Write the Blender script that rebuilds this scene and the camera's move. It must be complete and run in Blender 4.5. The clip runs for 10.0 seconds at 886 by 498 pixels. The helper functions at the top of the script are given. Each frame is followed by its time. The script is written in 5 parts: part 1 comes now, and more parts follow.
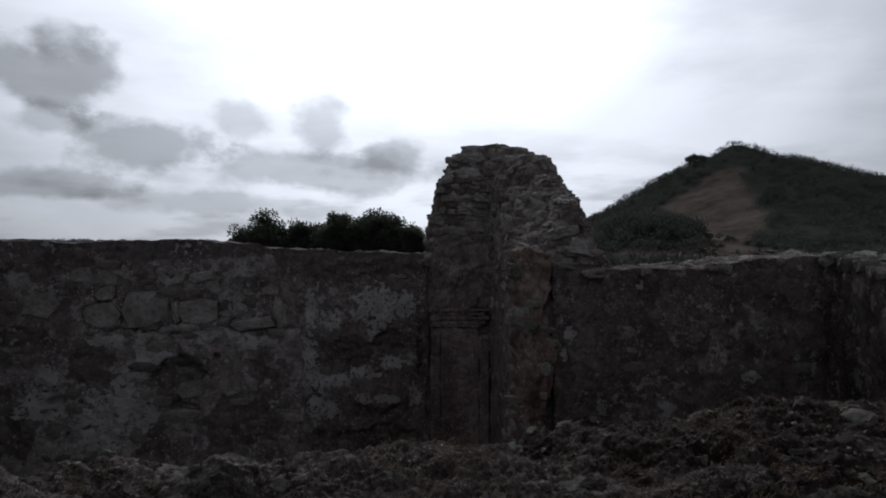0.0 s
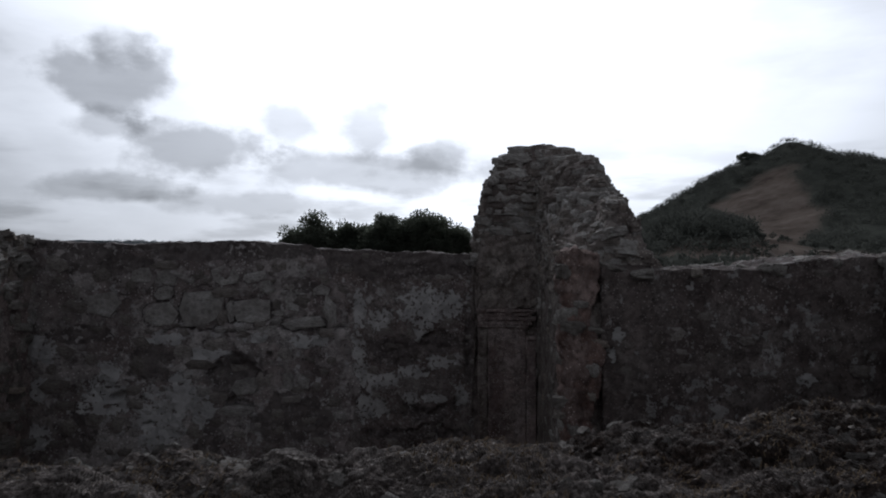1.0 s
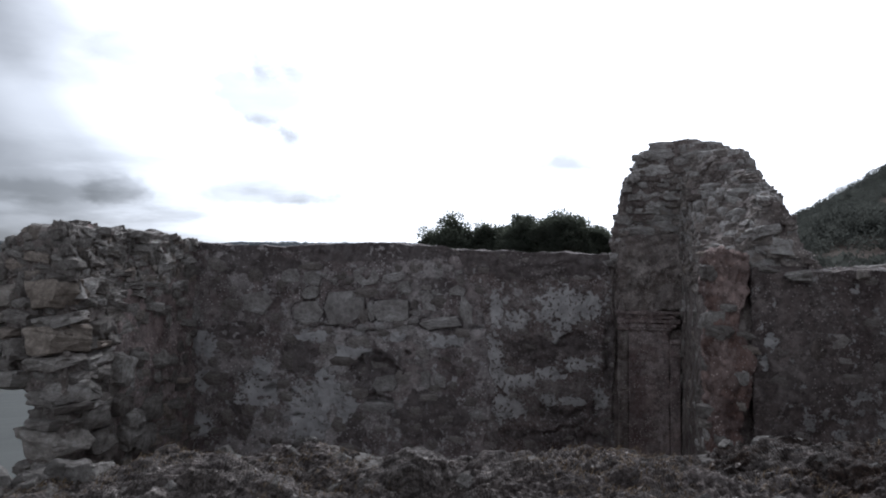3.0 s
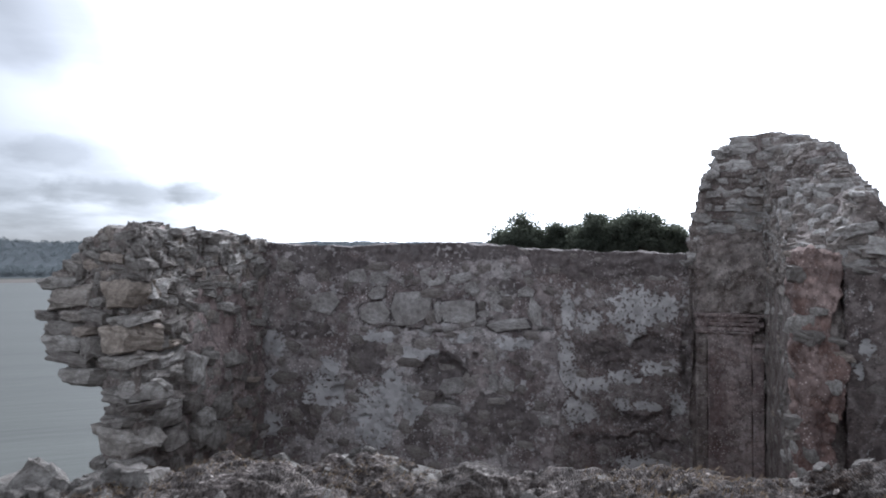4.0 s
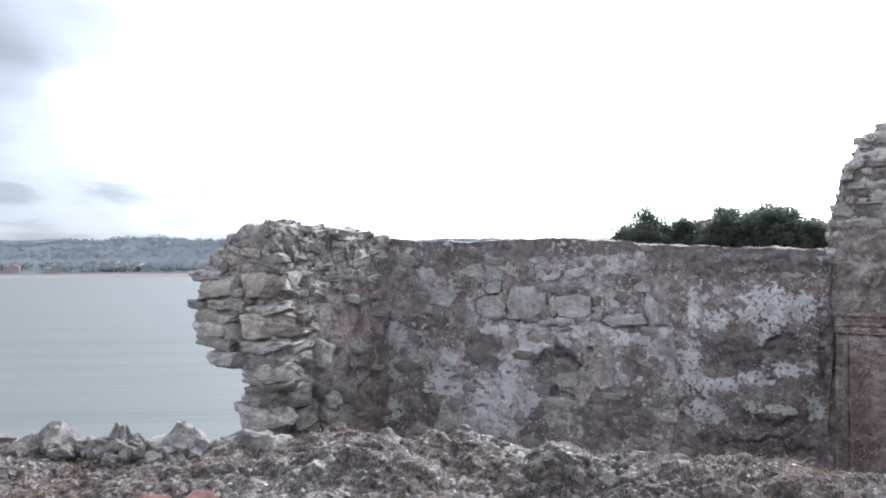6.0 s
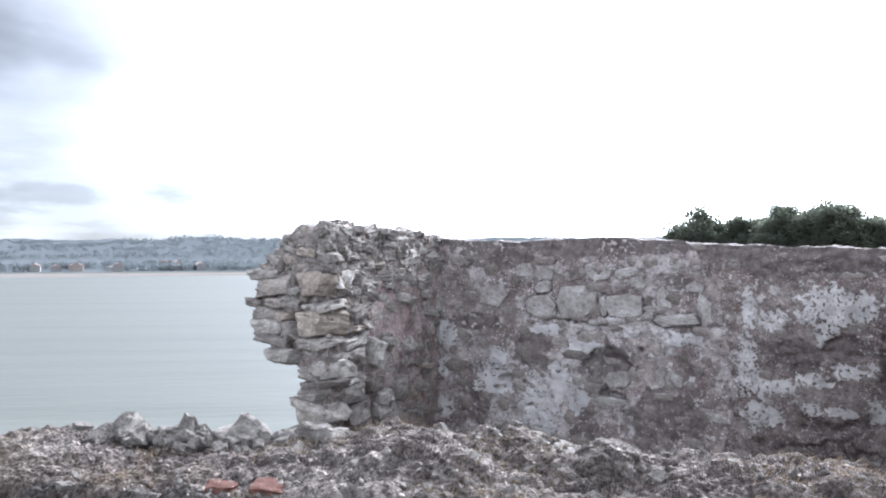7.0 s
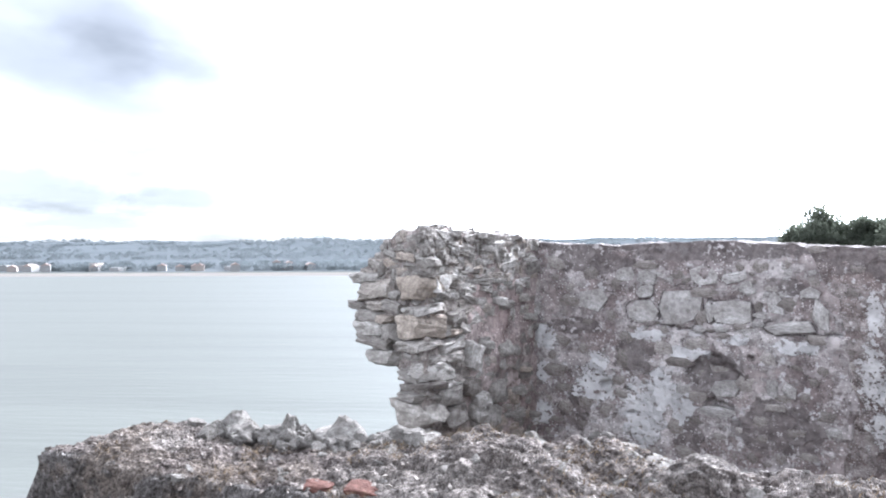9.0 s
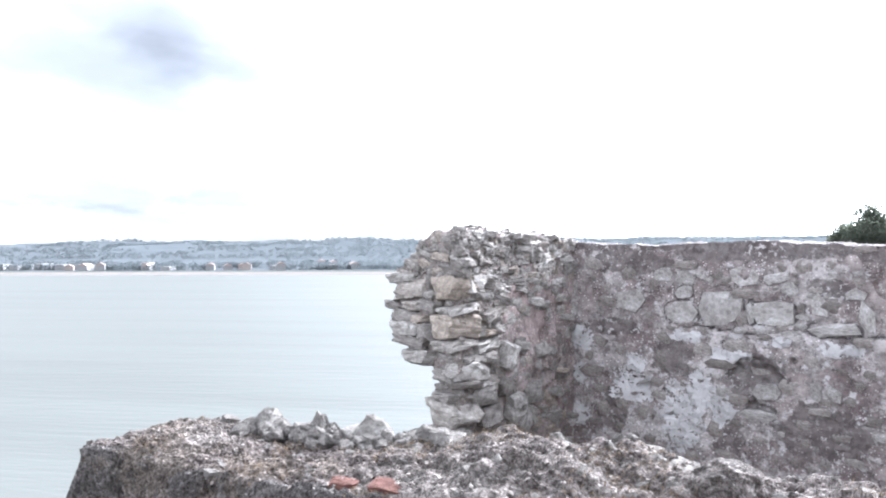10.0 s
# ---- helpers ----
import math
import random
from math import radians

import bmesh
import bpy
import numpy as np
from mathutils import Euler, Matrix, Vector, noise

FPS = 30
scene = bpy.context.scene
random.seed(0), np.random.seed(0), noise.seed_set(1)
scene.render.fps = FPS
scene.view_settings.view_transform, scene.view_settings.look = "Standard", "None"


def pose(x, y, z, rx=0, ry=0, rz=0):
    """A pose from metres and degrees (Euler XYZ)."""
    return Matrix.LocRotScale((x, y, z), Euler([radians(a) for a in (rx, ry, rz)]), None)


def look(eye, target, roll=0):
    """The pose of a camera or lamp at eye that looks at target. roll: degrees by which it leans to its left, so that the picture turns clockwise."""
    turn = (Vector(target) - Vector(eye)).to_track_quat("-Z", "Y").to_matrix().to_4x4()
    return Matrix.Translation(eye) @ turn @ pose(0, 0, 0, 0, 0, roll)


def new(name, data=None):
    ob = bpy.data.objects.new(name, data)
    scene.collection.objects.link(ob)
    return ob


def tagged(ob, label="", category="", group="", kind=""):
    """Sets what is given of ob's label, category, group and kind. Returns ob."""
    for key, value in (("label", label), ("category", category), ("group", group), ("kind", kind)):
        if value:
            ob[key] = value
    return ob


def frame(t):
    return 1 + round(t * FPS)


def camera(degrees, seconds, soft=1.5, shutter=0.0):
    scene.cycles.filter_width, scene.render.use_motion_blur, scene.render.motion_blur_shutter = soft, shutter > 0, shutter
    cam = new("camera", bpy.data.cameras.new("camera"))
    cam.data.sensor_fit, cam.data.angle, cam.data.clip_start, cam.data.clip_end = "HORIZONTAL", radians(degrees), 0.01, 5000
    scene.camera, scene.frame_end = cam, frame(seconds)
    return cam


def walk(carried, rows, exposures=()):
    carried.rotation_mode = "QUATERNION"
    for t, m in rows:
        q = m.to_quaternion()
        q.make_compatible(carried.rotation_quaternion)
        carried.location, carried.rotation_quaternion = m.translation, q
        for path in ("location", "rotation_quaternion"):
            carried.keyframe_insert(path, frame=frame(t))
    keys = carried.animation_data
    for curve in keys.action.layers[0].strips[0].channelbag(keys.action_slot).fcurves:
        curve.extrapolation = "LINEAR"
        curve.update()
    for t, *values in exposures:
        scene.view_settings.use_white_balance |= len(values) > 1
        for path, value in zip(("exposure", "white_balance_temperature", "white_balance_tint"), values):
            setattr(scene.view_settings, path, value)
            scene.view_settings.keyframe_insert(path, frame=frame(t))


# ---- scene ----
cam = camera(63.9, 10.0, soft=1.9)
PATH = [
    (0, (0.000, 0.000, 1.600), (0.000, 2.000, 1.615), -0.01),
    (0.5, (-0.009, -0.022, 1.609), (-0.076, 1.977, 1.623), -0.09),
    (1, (-0.018, -0.042, 1.604), (-0.145, 1.954, 1.620), -0.06),
    (1.5, (-0.014, -0.032, 1.607), (-0.220, 1.957, 1.622), -0.12),
    (2, (-0.001, -0.022, 1.612), (-0.319, 1.952, 1.627), -0.14),
    (2.5, (0.014, -0.041, 1.612), (-0.403, 1.915, 1.628), -0.18),
    (4, (0.004, 0.096, 1.620), (-0.698, 1.969, 1.635), -0.26),
    (4.5, (0.012, 0.175, 1.627), (-0.784, 2.010, 1.639), -0.31),
    (5, (0.055, 0.168, 1.622), (-0.823, 1.965, 1.631), -0.32),
    (5.5, (0.118, 0.085, 1.619), (-0.834, 1.844, 1.627), -0.31),
    (6, (0.167, -0.002, 1.609), (-0.860, 1.714, 1.616), -0.27),
    (7.5, (0.238, -0.079, 1.618), (-0.956, 1.526, 1.624), -0.31),
    (8, (0.307, -0.098, 1.626), (-0.942, 1.464, 1.634), -0.30),
    (8.5, (0.291, -0.088, 1.638), (-1.018, 1.424, 1.646), -0.34),
    (9, (0.242, -0.058, 1.641), (-1.125, 1.402, 1.649), -0.36),
    (9.5, (0.234, -0.015, 1.643), (-1.181, 1.399, 1.650), -0.36),
    (10, (0.301, -0.033, 1.648), (-1.152, 1.342, 1.655), -0.38),
]
EXPOSURES = [(t, stops, kelvin, 12) for t, stops, kelvin in ((0.0, 0.0, 6000), (1.0, 0.34, 5980), (2.5, 1.06, 5900), (4.0, 2.46, 5780), (4.5, 2.87, 5750), (5.5, 3.28, 5750), (7.5, 3.85, 5780), (9.0, 4.1, 5800), (10.0, 4.25, 5800))]
walk(cam, [(t, look(eye, target, roll)) for t, eye, target, roll in PATH], EXPOSURES)

# ---- light ----
SUN_AZ, SUN_EL = radians(-2), radians(30)   # to the right of +y, above the level
SUN_WAY = (math.sin(SUN_AZ) * math.cos(SUN_EL), math.cos(SUN_AZ) * math.cos(SUN_EL), math.sin(SUN_EL))
# thin overcast, brightest round the veiled sun: cosine to the sun, radiance
VEIL = [(-1.0, 0.42), (-0.4, 0.29), (0.05, 0.105), (0.32, 0.071), (0.45, 0.073), (0.52, 0.088), (0.60, 0.135), (0.67, 0.19), (0.72, 0.29), (0.76, 0.44), (0.80, 0.58), (0.86, 0.76), (0.91, 0.90), (0.945, 1.15), (0.97, 2.6), (1.0, 5.0)]
# grey clouds: way, half width, half height, depth of their grey
CLOUDS = [
    ((-0.469, 0.855, 0.220), 0.069, 0.041, 0.37), ((-0.460, 0.851, 0.252), 0.037, 0.025, 0.19),
    ((-0.387, 0.911, 0.142), 0.089, 0.035, 0.37), ((-0.480, 0.862, 0.162), 0.041, 0.021, 0.26),
    ((-0.152, 0.982, 0.114), 0.161, 0.030, 0.30), ((-0.161, 0.970, 0.175), 0.039, 0.046, 0.26),
    ((-0.066, 0.989, 0.134), 0.048, 0.027, 0.29), ((-0.270, 0.946, 0.179), 0.035, 0.025, 0.20),
    ((-0.480, 0.870, 0.085), 0.092, 0.019, 0.26), ((-0.330, 0.940, 0.070), 0.126, 0.016, 0.20),
    ((-0.637, 0.766, 0.083), 0.043, 0.023, 0.28), ((-0.596, 0.761, 0.254), 0.057, 0.021, 0.14),
    ((-0.800, 0.545, 0.265), 0.215, 0.068, 0.26), ((-0.762, 0.635, 0.128), 0.053, 0.016, 0.14),
    ((-0.796, 0.600, 0.081), 0.060, 0.016, 0.15), ((-0.698, 0.711, 0.079), 0.098, 0.018, 0.24),
    ((-0.895, 0.386, 0.215), 0.210, 0.048, 0.18), ((-0.930, 0.276, 0.250), 0.160, 0.060, 0.17),
    ((-0.952, 0.297, 0.076), 0.082, 0.023, 0.22), ((-0.891, 0.447, 0.073), 0.063, 0.014, 0.21),
]


def make_world():
    world = bpy.data.worlds.new("sky")
    scene.world = world
    world.use_nodes = True
    nt = world.node_tree
    nt.nodes.clear()
    node, join = nt.nodes.new, nt.links.new

    def vmath(op, a, b):
        n = node("ShaderNodeVectorMath")
        n.operation = op
        for sock, v in zip(n.inputs, (a, b)):
            if isinstance(v, tuple):
                sock.default_value = v
            else:
                join(v, sock)
        return n

    def fmath(op, a, b):
        n = node("ShaderNodeMath")
        n.operation = op
        for sock, v in zip(n.inputs, (a, b)):
            if isinstance(v, (int, float)):
                sock.default_value = v
            else:
                join(v, sock)
        return n.outputs[0]

    def between(x, a, b, c, d):
        n = node("ShaderNodeMapRange")
        n.interpolation_type = "SMOOTHSTEP"
        for sock, v in zip(n.inputs[1:5], (a, b, c, d)):
            sock.default_value = v
        join(x, n.inputs[0])
        return n.outputs[0]

    def cloud_noise(scale, stretch, detail=7.0, rough=0.6):
        n = node("ShaderNodeTexNoise")
        n.inputs["Scale"].default_value, n.inputs["Detail"].default_value, n.inputs["Roughness"].default_value = scale, detail, rough
        join(vmath("MULTIPLY", way, (1.0, 1.0, stretch)).outputs[0], n.inputs["Vector"])
        return n.outputs["Fac"]

    way = node("ShaderNodeTexCoord").outputs["Generated"]
    half = fmath("MULTIPLY_ADD", vmath("DOT_PRODUCT", way, SUN_WAY).outputs["Value"], 0.5)
    half.node.inputs[2].default_value = 0.5
    glow = node("ShaderNodeValToRGB")
    glow.color_ramp.interpolation = "EASE"
    e = glow.color_ramp.elements
    while len(e) < len(VEIL):
        e.new(0.5)
    for k, (c, v) in zip(e, VEIL):
        k.position, k.color = 0.5 + 0.5 * c, (0.98 * v / 5, v / 5, 1.02 * v / 5, 1)
    join(half, glow.inputs[0])
    veil = vmath("MULTIPLY", glow.outputs[0], (5.0, 5.0, 5.0)).outputs[0]
    wisps, broad = cloud_noise(13.0, 1.5, 6.0, 0.55), cloud_noise(4.5, 1.8, 4.0, 0.45)
    shade = between(cloud_noise(3.0, 3.2, 6, 0.55), 0.40, 0.68, 1.06, 0.86)
    for c, w, h, grey in CLOUDS:
        d = vmath("MULTIPLY", vmath("SUBTRACT", way, c).outputs[0], (1 / w, 1 / w, 1 / h))
        inside = fmath("SUBTRACT", fmath("MULTIPLY", broad if w > 0.14 and h > 0.04 else wisps, 2.3), vmath("LENGTH", d.outputs[0], (0.0, 0.0, 0.0)).outputs["Value"])
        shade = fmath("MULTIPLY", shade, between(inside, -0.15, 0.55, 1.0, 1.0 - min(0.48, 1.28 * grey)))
    low = node("ShaderNodeSeparateXYZ")
    join(way, low.inputs[0])
    bands = fmath("MULTIPLY", between(cloud_noise(5.0, 5.0, 6, 0.55), 0.44, 0.62, 0.0, 0.33), between(low.outputs["Z"], 0.04, 0.20, 1.0, 0.0))
    shade = fmath("MULTIPLY", shade, fmath("SUBTRACT", 1.0, bands))
    cloudy = vmath("SCALE", veil, (0.0, 0.0, 0.0))
    join(shade, cloudy.inputs["Scale"])
    sky = node("ShaderNodeTexSky")
    sky.sky_type, sky.sun_disc = "NISHITA", False
    sky.sun_elevation, sky.sun_rotation = SUN_EL, SUN_AZ
    sky.air_density, sky.dust_density, sky.ozone_density = 1.0, 0.3, 2.0
    blue = node("ShaderNodeBackground")
    blue.inputs["Strength"].default_value = 0.05
    join(sky.outputs[0], blue.inputs["Color"])
    veiled = node("ShaderNodeBackground")
    join(cloudy.outputs[0], veiled.inputs["Color"])
    both = node("ShaderNodeMixShader")
    both.inputs[0].default_value = 0.97
    join(blue.outputs[0], both.inputs[1])
    join(veiled.outputs[0], both.inputs[2])
    join(both.outputs[0], node("ShaderNodeOutputWorld").inputs[0])


make_world()
sun_data = bpy.data.lights.new("sun", "SUN")
sun_data.energy, sun_data.angle, sun_data.color = 0.5, radians(14), (1.0, 0.95, 0.88)
sun = new("sun", sun_data)
sun.matrix_world = look((30 * math.sin(SUN_AZ) * math.cos(SUN_EL), 30 * math.cos(SUN_AZ) * math.cos(SUN_EL), 30 * math.sin(SUN_EL)), (0, 0, 0))


# ---- materials ----
def material(name, rough=0.9, spec=0.12):
    m = bpy.data.materials.new(name)
    m.use_nodes = True
    b = m.node_tree.nodes["Principled BSDF"]
    b.inputs["Roughness"].default_value = rough
    b.inputs["Specular IOR Level"].default_value = spec
    return m, m.node_tree, b


def tex(nt, scale, detail=6.0, rough=0.6, turn=0.0, kind="noise", stretch=(1, 1, 1), first=0.0):
    """A noise or cell texture in metres."""
    co = nt.nodes.new("ShaderNodeTexCoord")
    mp = nt.nodes.new("ShaderNodeMapping")
    mp.inputs["Scale"].default_value, mp.inputs["Rotation"].default_value = stretch, (0, 0, turn)
    way = co.outputs["Object"]
    if first:
        spin = nt.nodes.new("ShaderNodeVectorRotate")
        spin.rotation_type = "Z_AXIS"
        spin.inputs["Angle"].default_value = first
        nt.links.new(way, spin.inputs["Vector"])
        way = spin.outputs[0]
    nt.links.new(way, mp.inputs[0])
    if kind == "wave":
        n = nt.nodes.new("ShaderNodeTexWave")
        n.inputs["Distortion"].default_value, n.inputs["Detail"].default_value = 26.0, detail
        n.inputs["Detail Scale"].default_value, n.inputs["Detail Roughness"].default_value = 0.13, rough
    elif kind != "cells":
        n = nt.nodes.new("ShaderNodeTexNoise")
        n.inputs["Detail"].default_value, n.inputs["Roughness"].default_value = detail, rough
        if kind == "strands":
            n.noise_type = "RIDGED_MULTIFRACTAL"
            n.inputs["Distortion"].default_value = 1.2
    else:
        n = nt.nodes.new("ShaderNodeTexVoronoi")
    n.inputs["Scale"].default_value = scale
    nt.links.new(mp.outputs[0], n.inputs["Vector"])
    return n.outputs["Fac"] if kind != "cells" else n.outputs["Distance"]


def ramp(nt, fac, *stops):
    r = nt.nodes.new("ShaderNodeValToRGB")
    e = r.color_ramp.elements
    while len(e) < len(stops):
        e.new(0.5)
    for k, (p, c) in zip(e, stops):
        k.position, k.color = p, (*c, 1) if not isinstance(c, (int, float)) else (c, c, c, 1)
    nt.links.new(fac, r.inputs[0])
    return r.outputs[0]


def mix(nt, fac, a, b, mode="MIX"):
    m = nt.nodes.new("ShaderNodeMix")
    m.data_type, m.blend_type = "RGBA", mode
    for sock, v in ((m.inputs[0], fac), (m.inputs[6], a), (m.inputs[7], b)):
        if isinstance(v, bpy.types.NodeSocket):
            nt.links.new(v, sock)
        else:
            sock.default_value = (*v, 1) if isinstance(v, tuple) else v
    return m.outputs[2]


def maths(nt, op, a, b):
    m = nt.nodes.new("ShaderNodeMath")
    m.operation = op
    for sock, v in ((m.inputs[0], a), (m.inputs[1], b)):
        if isinstance(v, bpy.types.NodeSocket):
            nt.links.new(v, sock)
        else:
            sock.default_value = v
    return m.outputs[0]


def bump(nt, b, height, strength, distance):
    n = nt.nodes.new("ShaderNodeBump")
    n.inputs["Strength"].default_value, n.inputs["Distance"].default_value = strength, distance
    nt.links.new(height, n.inputs["Height"])
    nt.links.new(n.outputs[0], b.inputs["Normal"])


def attribute(nt, name):
    a = nt.nodes.new("ShaderNodeAttribute")
    a.attribute_name = name
    return a.outputs["Fac"]


def stone_material(name, dark, mid, pale, lichen=(0.42, 0.42, 0.36), amount=0.62, warm=None):
    """Weathered stone: each piece has its own tone, with stains, pale lichen and a rough grain."""
    m, nt, b = material(name, 0.92)
    info = nt.nodes.new("ShaderNodeObjectInfo")
    tone = ramp(nt, info.outputs["Random"], (0.0, dark), (0.30, tuple(0.6 * v + 0.4 * u for u, v in zip(dark, mid))), (0.55, mid), (0.70, warm or mid), (0.78, mid), (1.0, pale))
    stain = ramp(nt, tex(nt, 3.1, 5), (0.35, (0.62, 0.59, 0.57)), (0.65, (1.08, 1.07, 1.05)))
    c = mix(nt, 1.0, tone, stain, "MULTIPLY")
    c = mix(nt, 1.0, c, ramp(nt, tex(nt, 9.0, 7, 0.72, turn=0.6), (0.36, (0.76, 0.75, 0.74)), (0.64, (1.28, 1.27, 1.26))), "MULTIPLY")
    c = mix(nt, ramp(nt, tex(nt, 8.0, 8, 0.7), (amount, 0.0), (amount + 0.08, 0.8)), c, lichen)
    c = mix(nt, ramp(nt, tex(nt, 45.0, 3), (0.34, 0.55), (0.48, 0.0)), c, tuple(v * 0.6 for v in dark))
    nt.links.new(c, b.inputs["Base Color"])
    bump(nt, b, maths(nt, "ADD", tex(nt, 14.0, 8, 0.7), maths(nt, "MULTIPLY", tex(nt, 60, 4), 0.4)), 0.7, 0.03)
    return m


def mortar_material(name, dark, mid, pale, plaster=None, coat=None, earth=False):
    """Old wall face: mortar and grit with stains, a grey coat worn through, and plaster where the attribute of that name says so."""
    m, nt, b = material(name, 0.9 if earth else 0.95)
    c = ramp(nt, tex(nt, 2.4, 9, 0.68), (0.32, dark), (0.50, mid), (0.70, pale))
    height = maths(nt, "ADD", tex(nt, 11.0, 8, 0.72), maths(nt, "MULTIPLY", tex(nt, 70, 4), 0.25))
    if coat:
        worn = ramp(nt, tex(nt, 2.9, 11, 0.74, stretch=(1.0, 1.0, 1.25)), (0.475, 0.0), (0.525, 1.0))
        c = mix(nt, worn, c, ramp(nt, tex(nt, 7.0, 6, 0.6), (0.32, tuple(v * 0.62 for v in coat)), (0.62, coat)))
        height = maths(nt, "ADD", height, maths(nt, "MULTIPLY", worn, 0.35))
    streak = ramp(nt, tex(nt, 1.1, 6, 0.62, stretch=(1.6, 1.6, 0.7)), (0.38, (0.66, 0.61, 0.61)), (0.60, (1.08, 1.06, 1.05)))
    c = mix(nt, 1.0, c, streak, "MULTIPLY")
    c = mix(nt, 0.55, c, mix(nt, 1.0, c, ramp(nt, tex(nt, 16.0, 7, 0.72, turn=0.4), (0.36, (0.50, 0.48, 0.48)), (0.62, (1.50, 1.48, 1.47))), "MULTIPLY"))
    if plaster:
        spots = maths(nt, "ADD", tex(nt, 10.0, 7, 0.62, turn=0.3), maths(nt, "MULTIPLY", tex(nt, 1.6, 4, 0.6, turn=1.4), 0.55))
        c = mix(nt, ramp(nt, spots, (0.86, 0.0), (0.885, 0.7)), c, tuple(v * 0.86 for v in plaster))
    chips = maths(nt, "MULTIPLY", ramp(nt, tex(nt, 36.0, kind="cells"), (0.17, 0.9), (0.26, 0.0)), ramp(nt, tex(nt, 2.7, 5, 0.6, turn=1.1), (0.42, 0.15), (0.56, 1.0)))
    c = mix(nt, chips, c, tuple(v * 1.65 for v in pale))
    c = mix(nt, ramp(nt, tex(nt, 30.0, 4, 0.6, stretch=(1.1, 1.3, 0.9)), (0.33, 0.7), (0.42, 0.0)), c, tuple(v * 0.62 for v in dark))
    flecks = maths(nt, "MULTIPLY", ramp(nt, tex(nt, 26.0, 4, 0.6, turn=0.8), (0.575, 0.0), (0.61, 0.9)), ramp(nt, tex(nt, 2.1, 5, 0.6, turn=2.1), (0.44, 0.0), (0.56, 1.0)))
    if plaster:
        # The bare attribute also darkens wall tops, offsetting the bright light they catch.
        rough = maths(nt, "ADD", maths(nt, "MULTIPLY", maths(nt, "SUBTRACT", tex(nt, 6.0, 10, 0.72, turn=0.7), 0.5), 1.7), attribute(nt, "bare"))
        c = mix(nt, ramp(nt, rough, (0.47, 0.0), (0.55, 0.85)), c, ramp(nt, tex(nt, 12.0, 6, 0.65), (0.35, (0.055, 0.045, 0.044)), (0.65, (0.135, 0.115, 0.110))))
        c = mix(nt, flecks, c, tuple(v * 1.1 for v in pale))
        ragged = maths(nt, "ADD", maths(nt, "MULTIPLY", maths(nt, "SUBTRACT", tex(nt, 6.5, 11, 0.76), 0.5), 2.3), maths(nt, "MULTIPLY", maths(nt, "SUBTRACT", tex(nt, 13.0, 4, 0.6), 0.5), 1.4))
        edge = maths(nt, "ADD", attribute(nt, "plaster"), ragged)
        keep = ramp(nt, edge, (0.49, 0.0), (0.53, 1.0))
        skin = ramp(nt, tex(nt, 5.0, 7, 0.65), (0.3, tuple(v * 0.66 for v in plaster)), (0.6, plaster))
        pits = ramp(nt, tex(nt, 19.0, 3, 0.5), (0.385, 1.0), (0.415, 0.0))
        keep = mix(nt, pits, keep, (0.0, 0.0, 0.0))
        c = mix(nt, keep, c, skin)
        height = maths(nt, "ADD", maths(nt, "MULTIPLY", keep, 0.7), height)
        c = mix(nt, ramp(nt, maths(nt, "ADD", attribute(nt, "joint"), maths(nt, "MULTIPLY", maths(nt, "SUBTRACT", tex(nt, 9.0, 5, 0.6), 0.5), 0.9)), (0.5, 0.0), (0.85, 0.85)), c, (0.055, 0.047, 0.046))
    if earth:
        soil = ramp(nt, tex(nt, 9.0, 7, 0.7), (0.35, (0.040, 0.027, 0.022)), (0.65, (0.115, 0.078, 0.060)))
        lies = maths(nt, "ADD", attribute(nt, "earth"), maths(nt, "MULTIPLY", maths(nt, "SUBTRACT", tex(nt, 4.0, 9, 0.72), 0.5), 2.6))
        c = mix(nt, ramp(nt, lies, (0.42, 0.0), (0.58, 0.9)), c, soil)
        # Darker grey with upright streaks where the face attribute is high.
        face_grey = ramp(nt, tex(nt, 13.0, 8, 0.72, stretch=(1.0, 1.0, 0.28)), (0.34, (0.105, 0.100, 0.099)), (0.50, (0.215, 0.207, 0.204)), (0.68, (0.34, 0.33, 0.325)))
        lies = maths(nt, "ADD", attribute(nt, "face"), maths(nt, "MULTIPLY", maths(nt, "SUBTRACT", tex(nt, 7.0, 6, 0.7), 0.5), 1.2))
        c = mix(nt, ramp(nt, lies, (0.45, 0.0), (0.60, 0.92)), c, face_grey)
        tan = ramp(nt, tex(nt, 24.0, 6, 0.7), (0.35, (0.22, 0.188, 0.165)), (0.65, (0.38, 0.335, 0.30)))
        lies = maths(nt, "ADD", attribute(nt, "sandy"), maths(nt, "MULTIPLY", maths(nt, "SUBTRACT", tex(nt, 5.0, 8, 0.7, turn=0.5), 0.5), 2.4))
        c = mix(nt, ramp(nt, lies, (0.45, 0.0), (0.62, 0.8)), c, tan)
    nt.links.new(c, b.inputs["Base Color"])
    if earth:
        fibres = tex(nt, 34.0, 6, 0.7, kind="strands", stretch=(0.8, 1.0, 1.2))
        swirl = tex(nt, 52.0, 2.5, 0.6, kind="wave", stretch=(0.8, 1.0, 1.3))
        amount = attribute(nt, "strands")
        height = maths(nt, "ADD", height, maths(nt, "ADD", maths(nt, "MULTIPLY", fibres, 0.55), maths(nt, "MULTIPLY", tex(nt, 95.0, 5, 0.75), 0.8)))
        height = maths(nt, "ADD", height, maths(nt, "MULTIPLY", maths(nt, "MULTIPLY", swirl, amount), 0.22))
        c = mix(nt, amount, c, mix(nt, 1.0, c, ramp(nt, swirl, (0.15, (0.80, 0.79, 0.78)), (0.65, (1.08, 1.08, 1.07))), "MULTIPLY"))
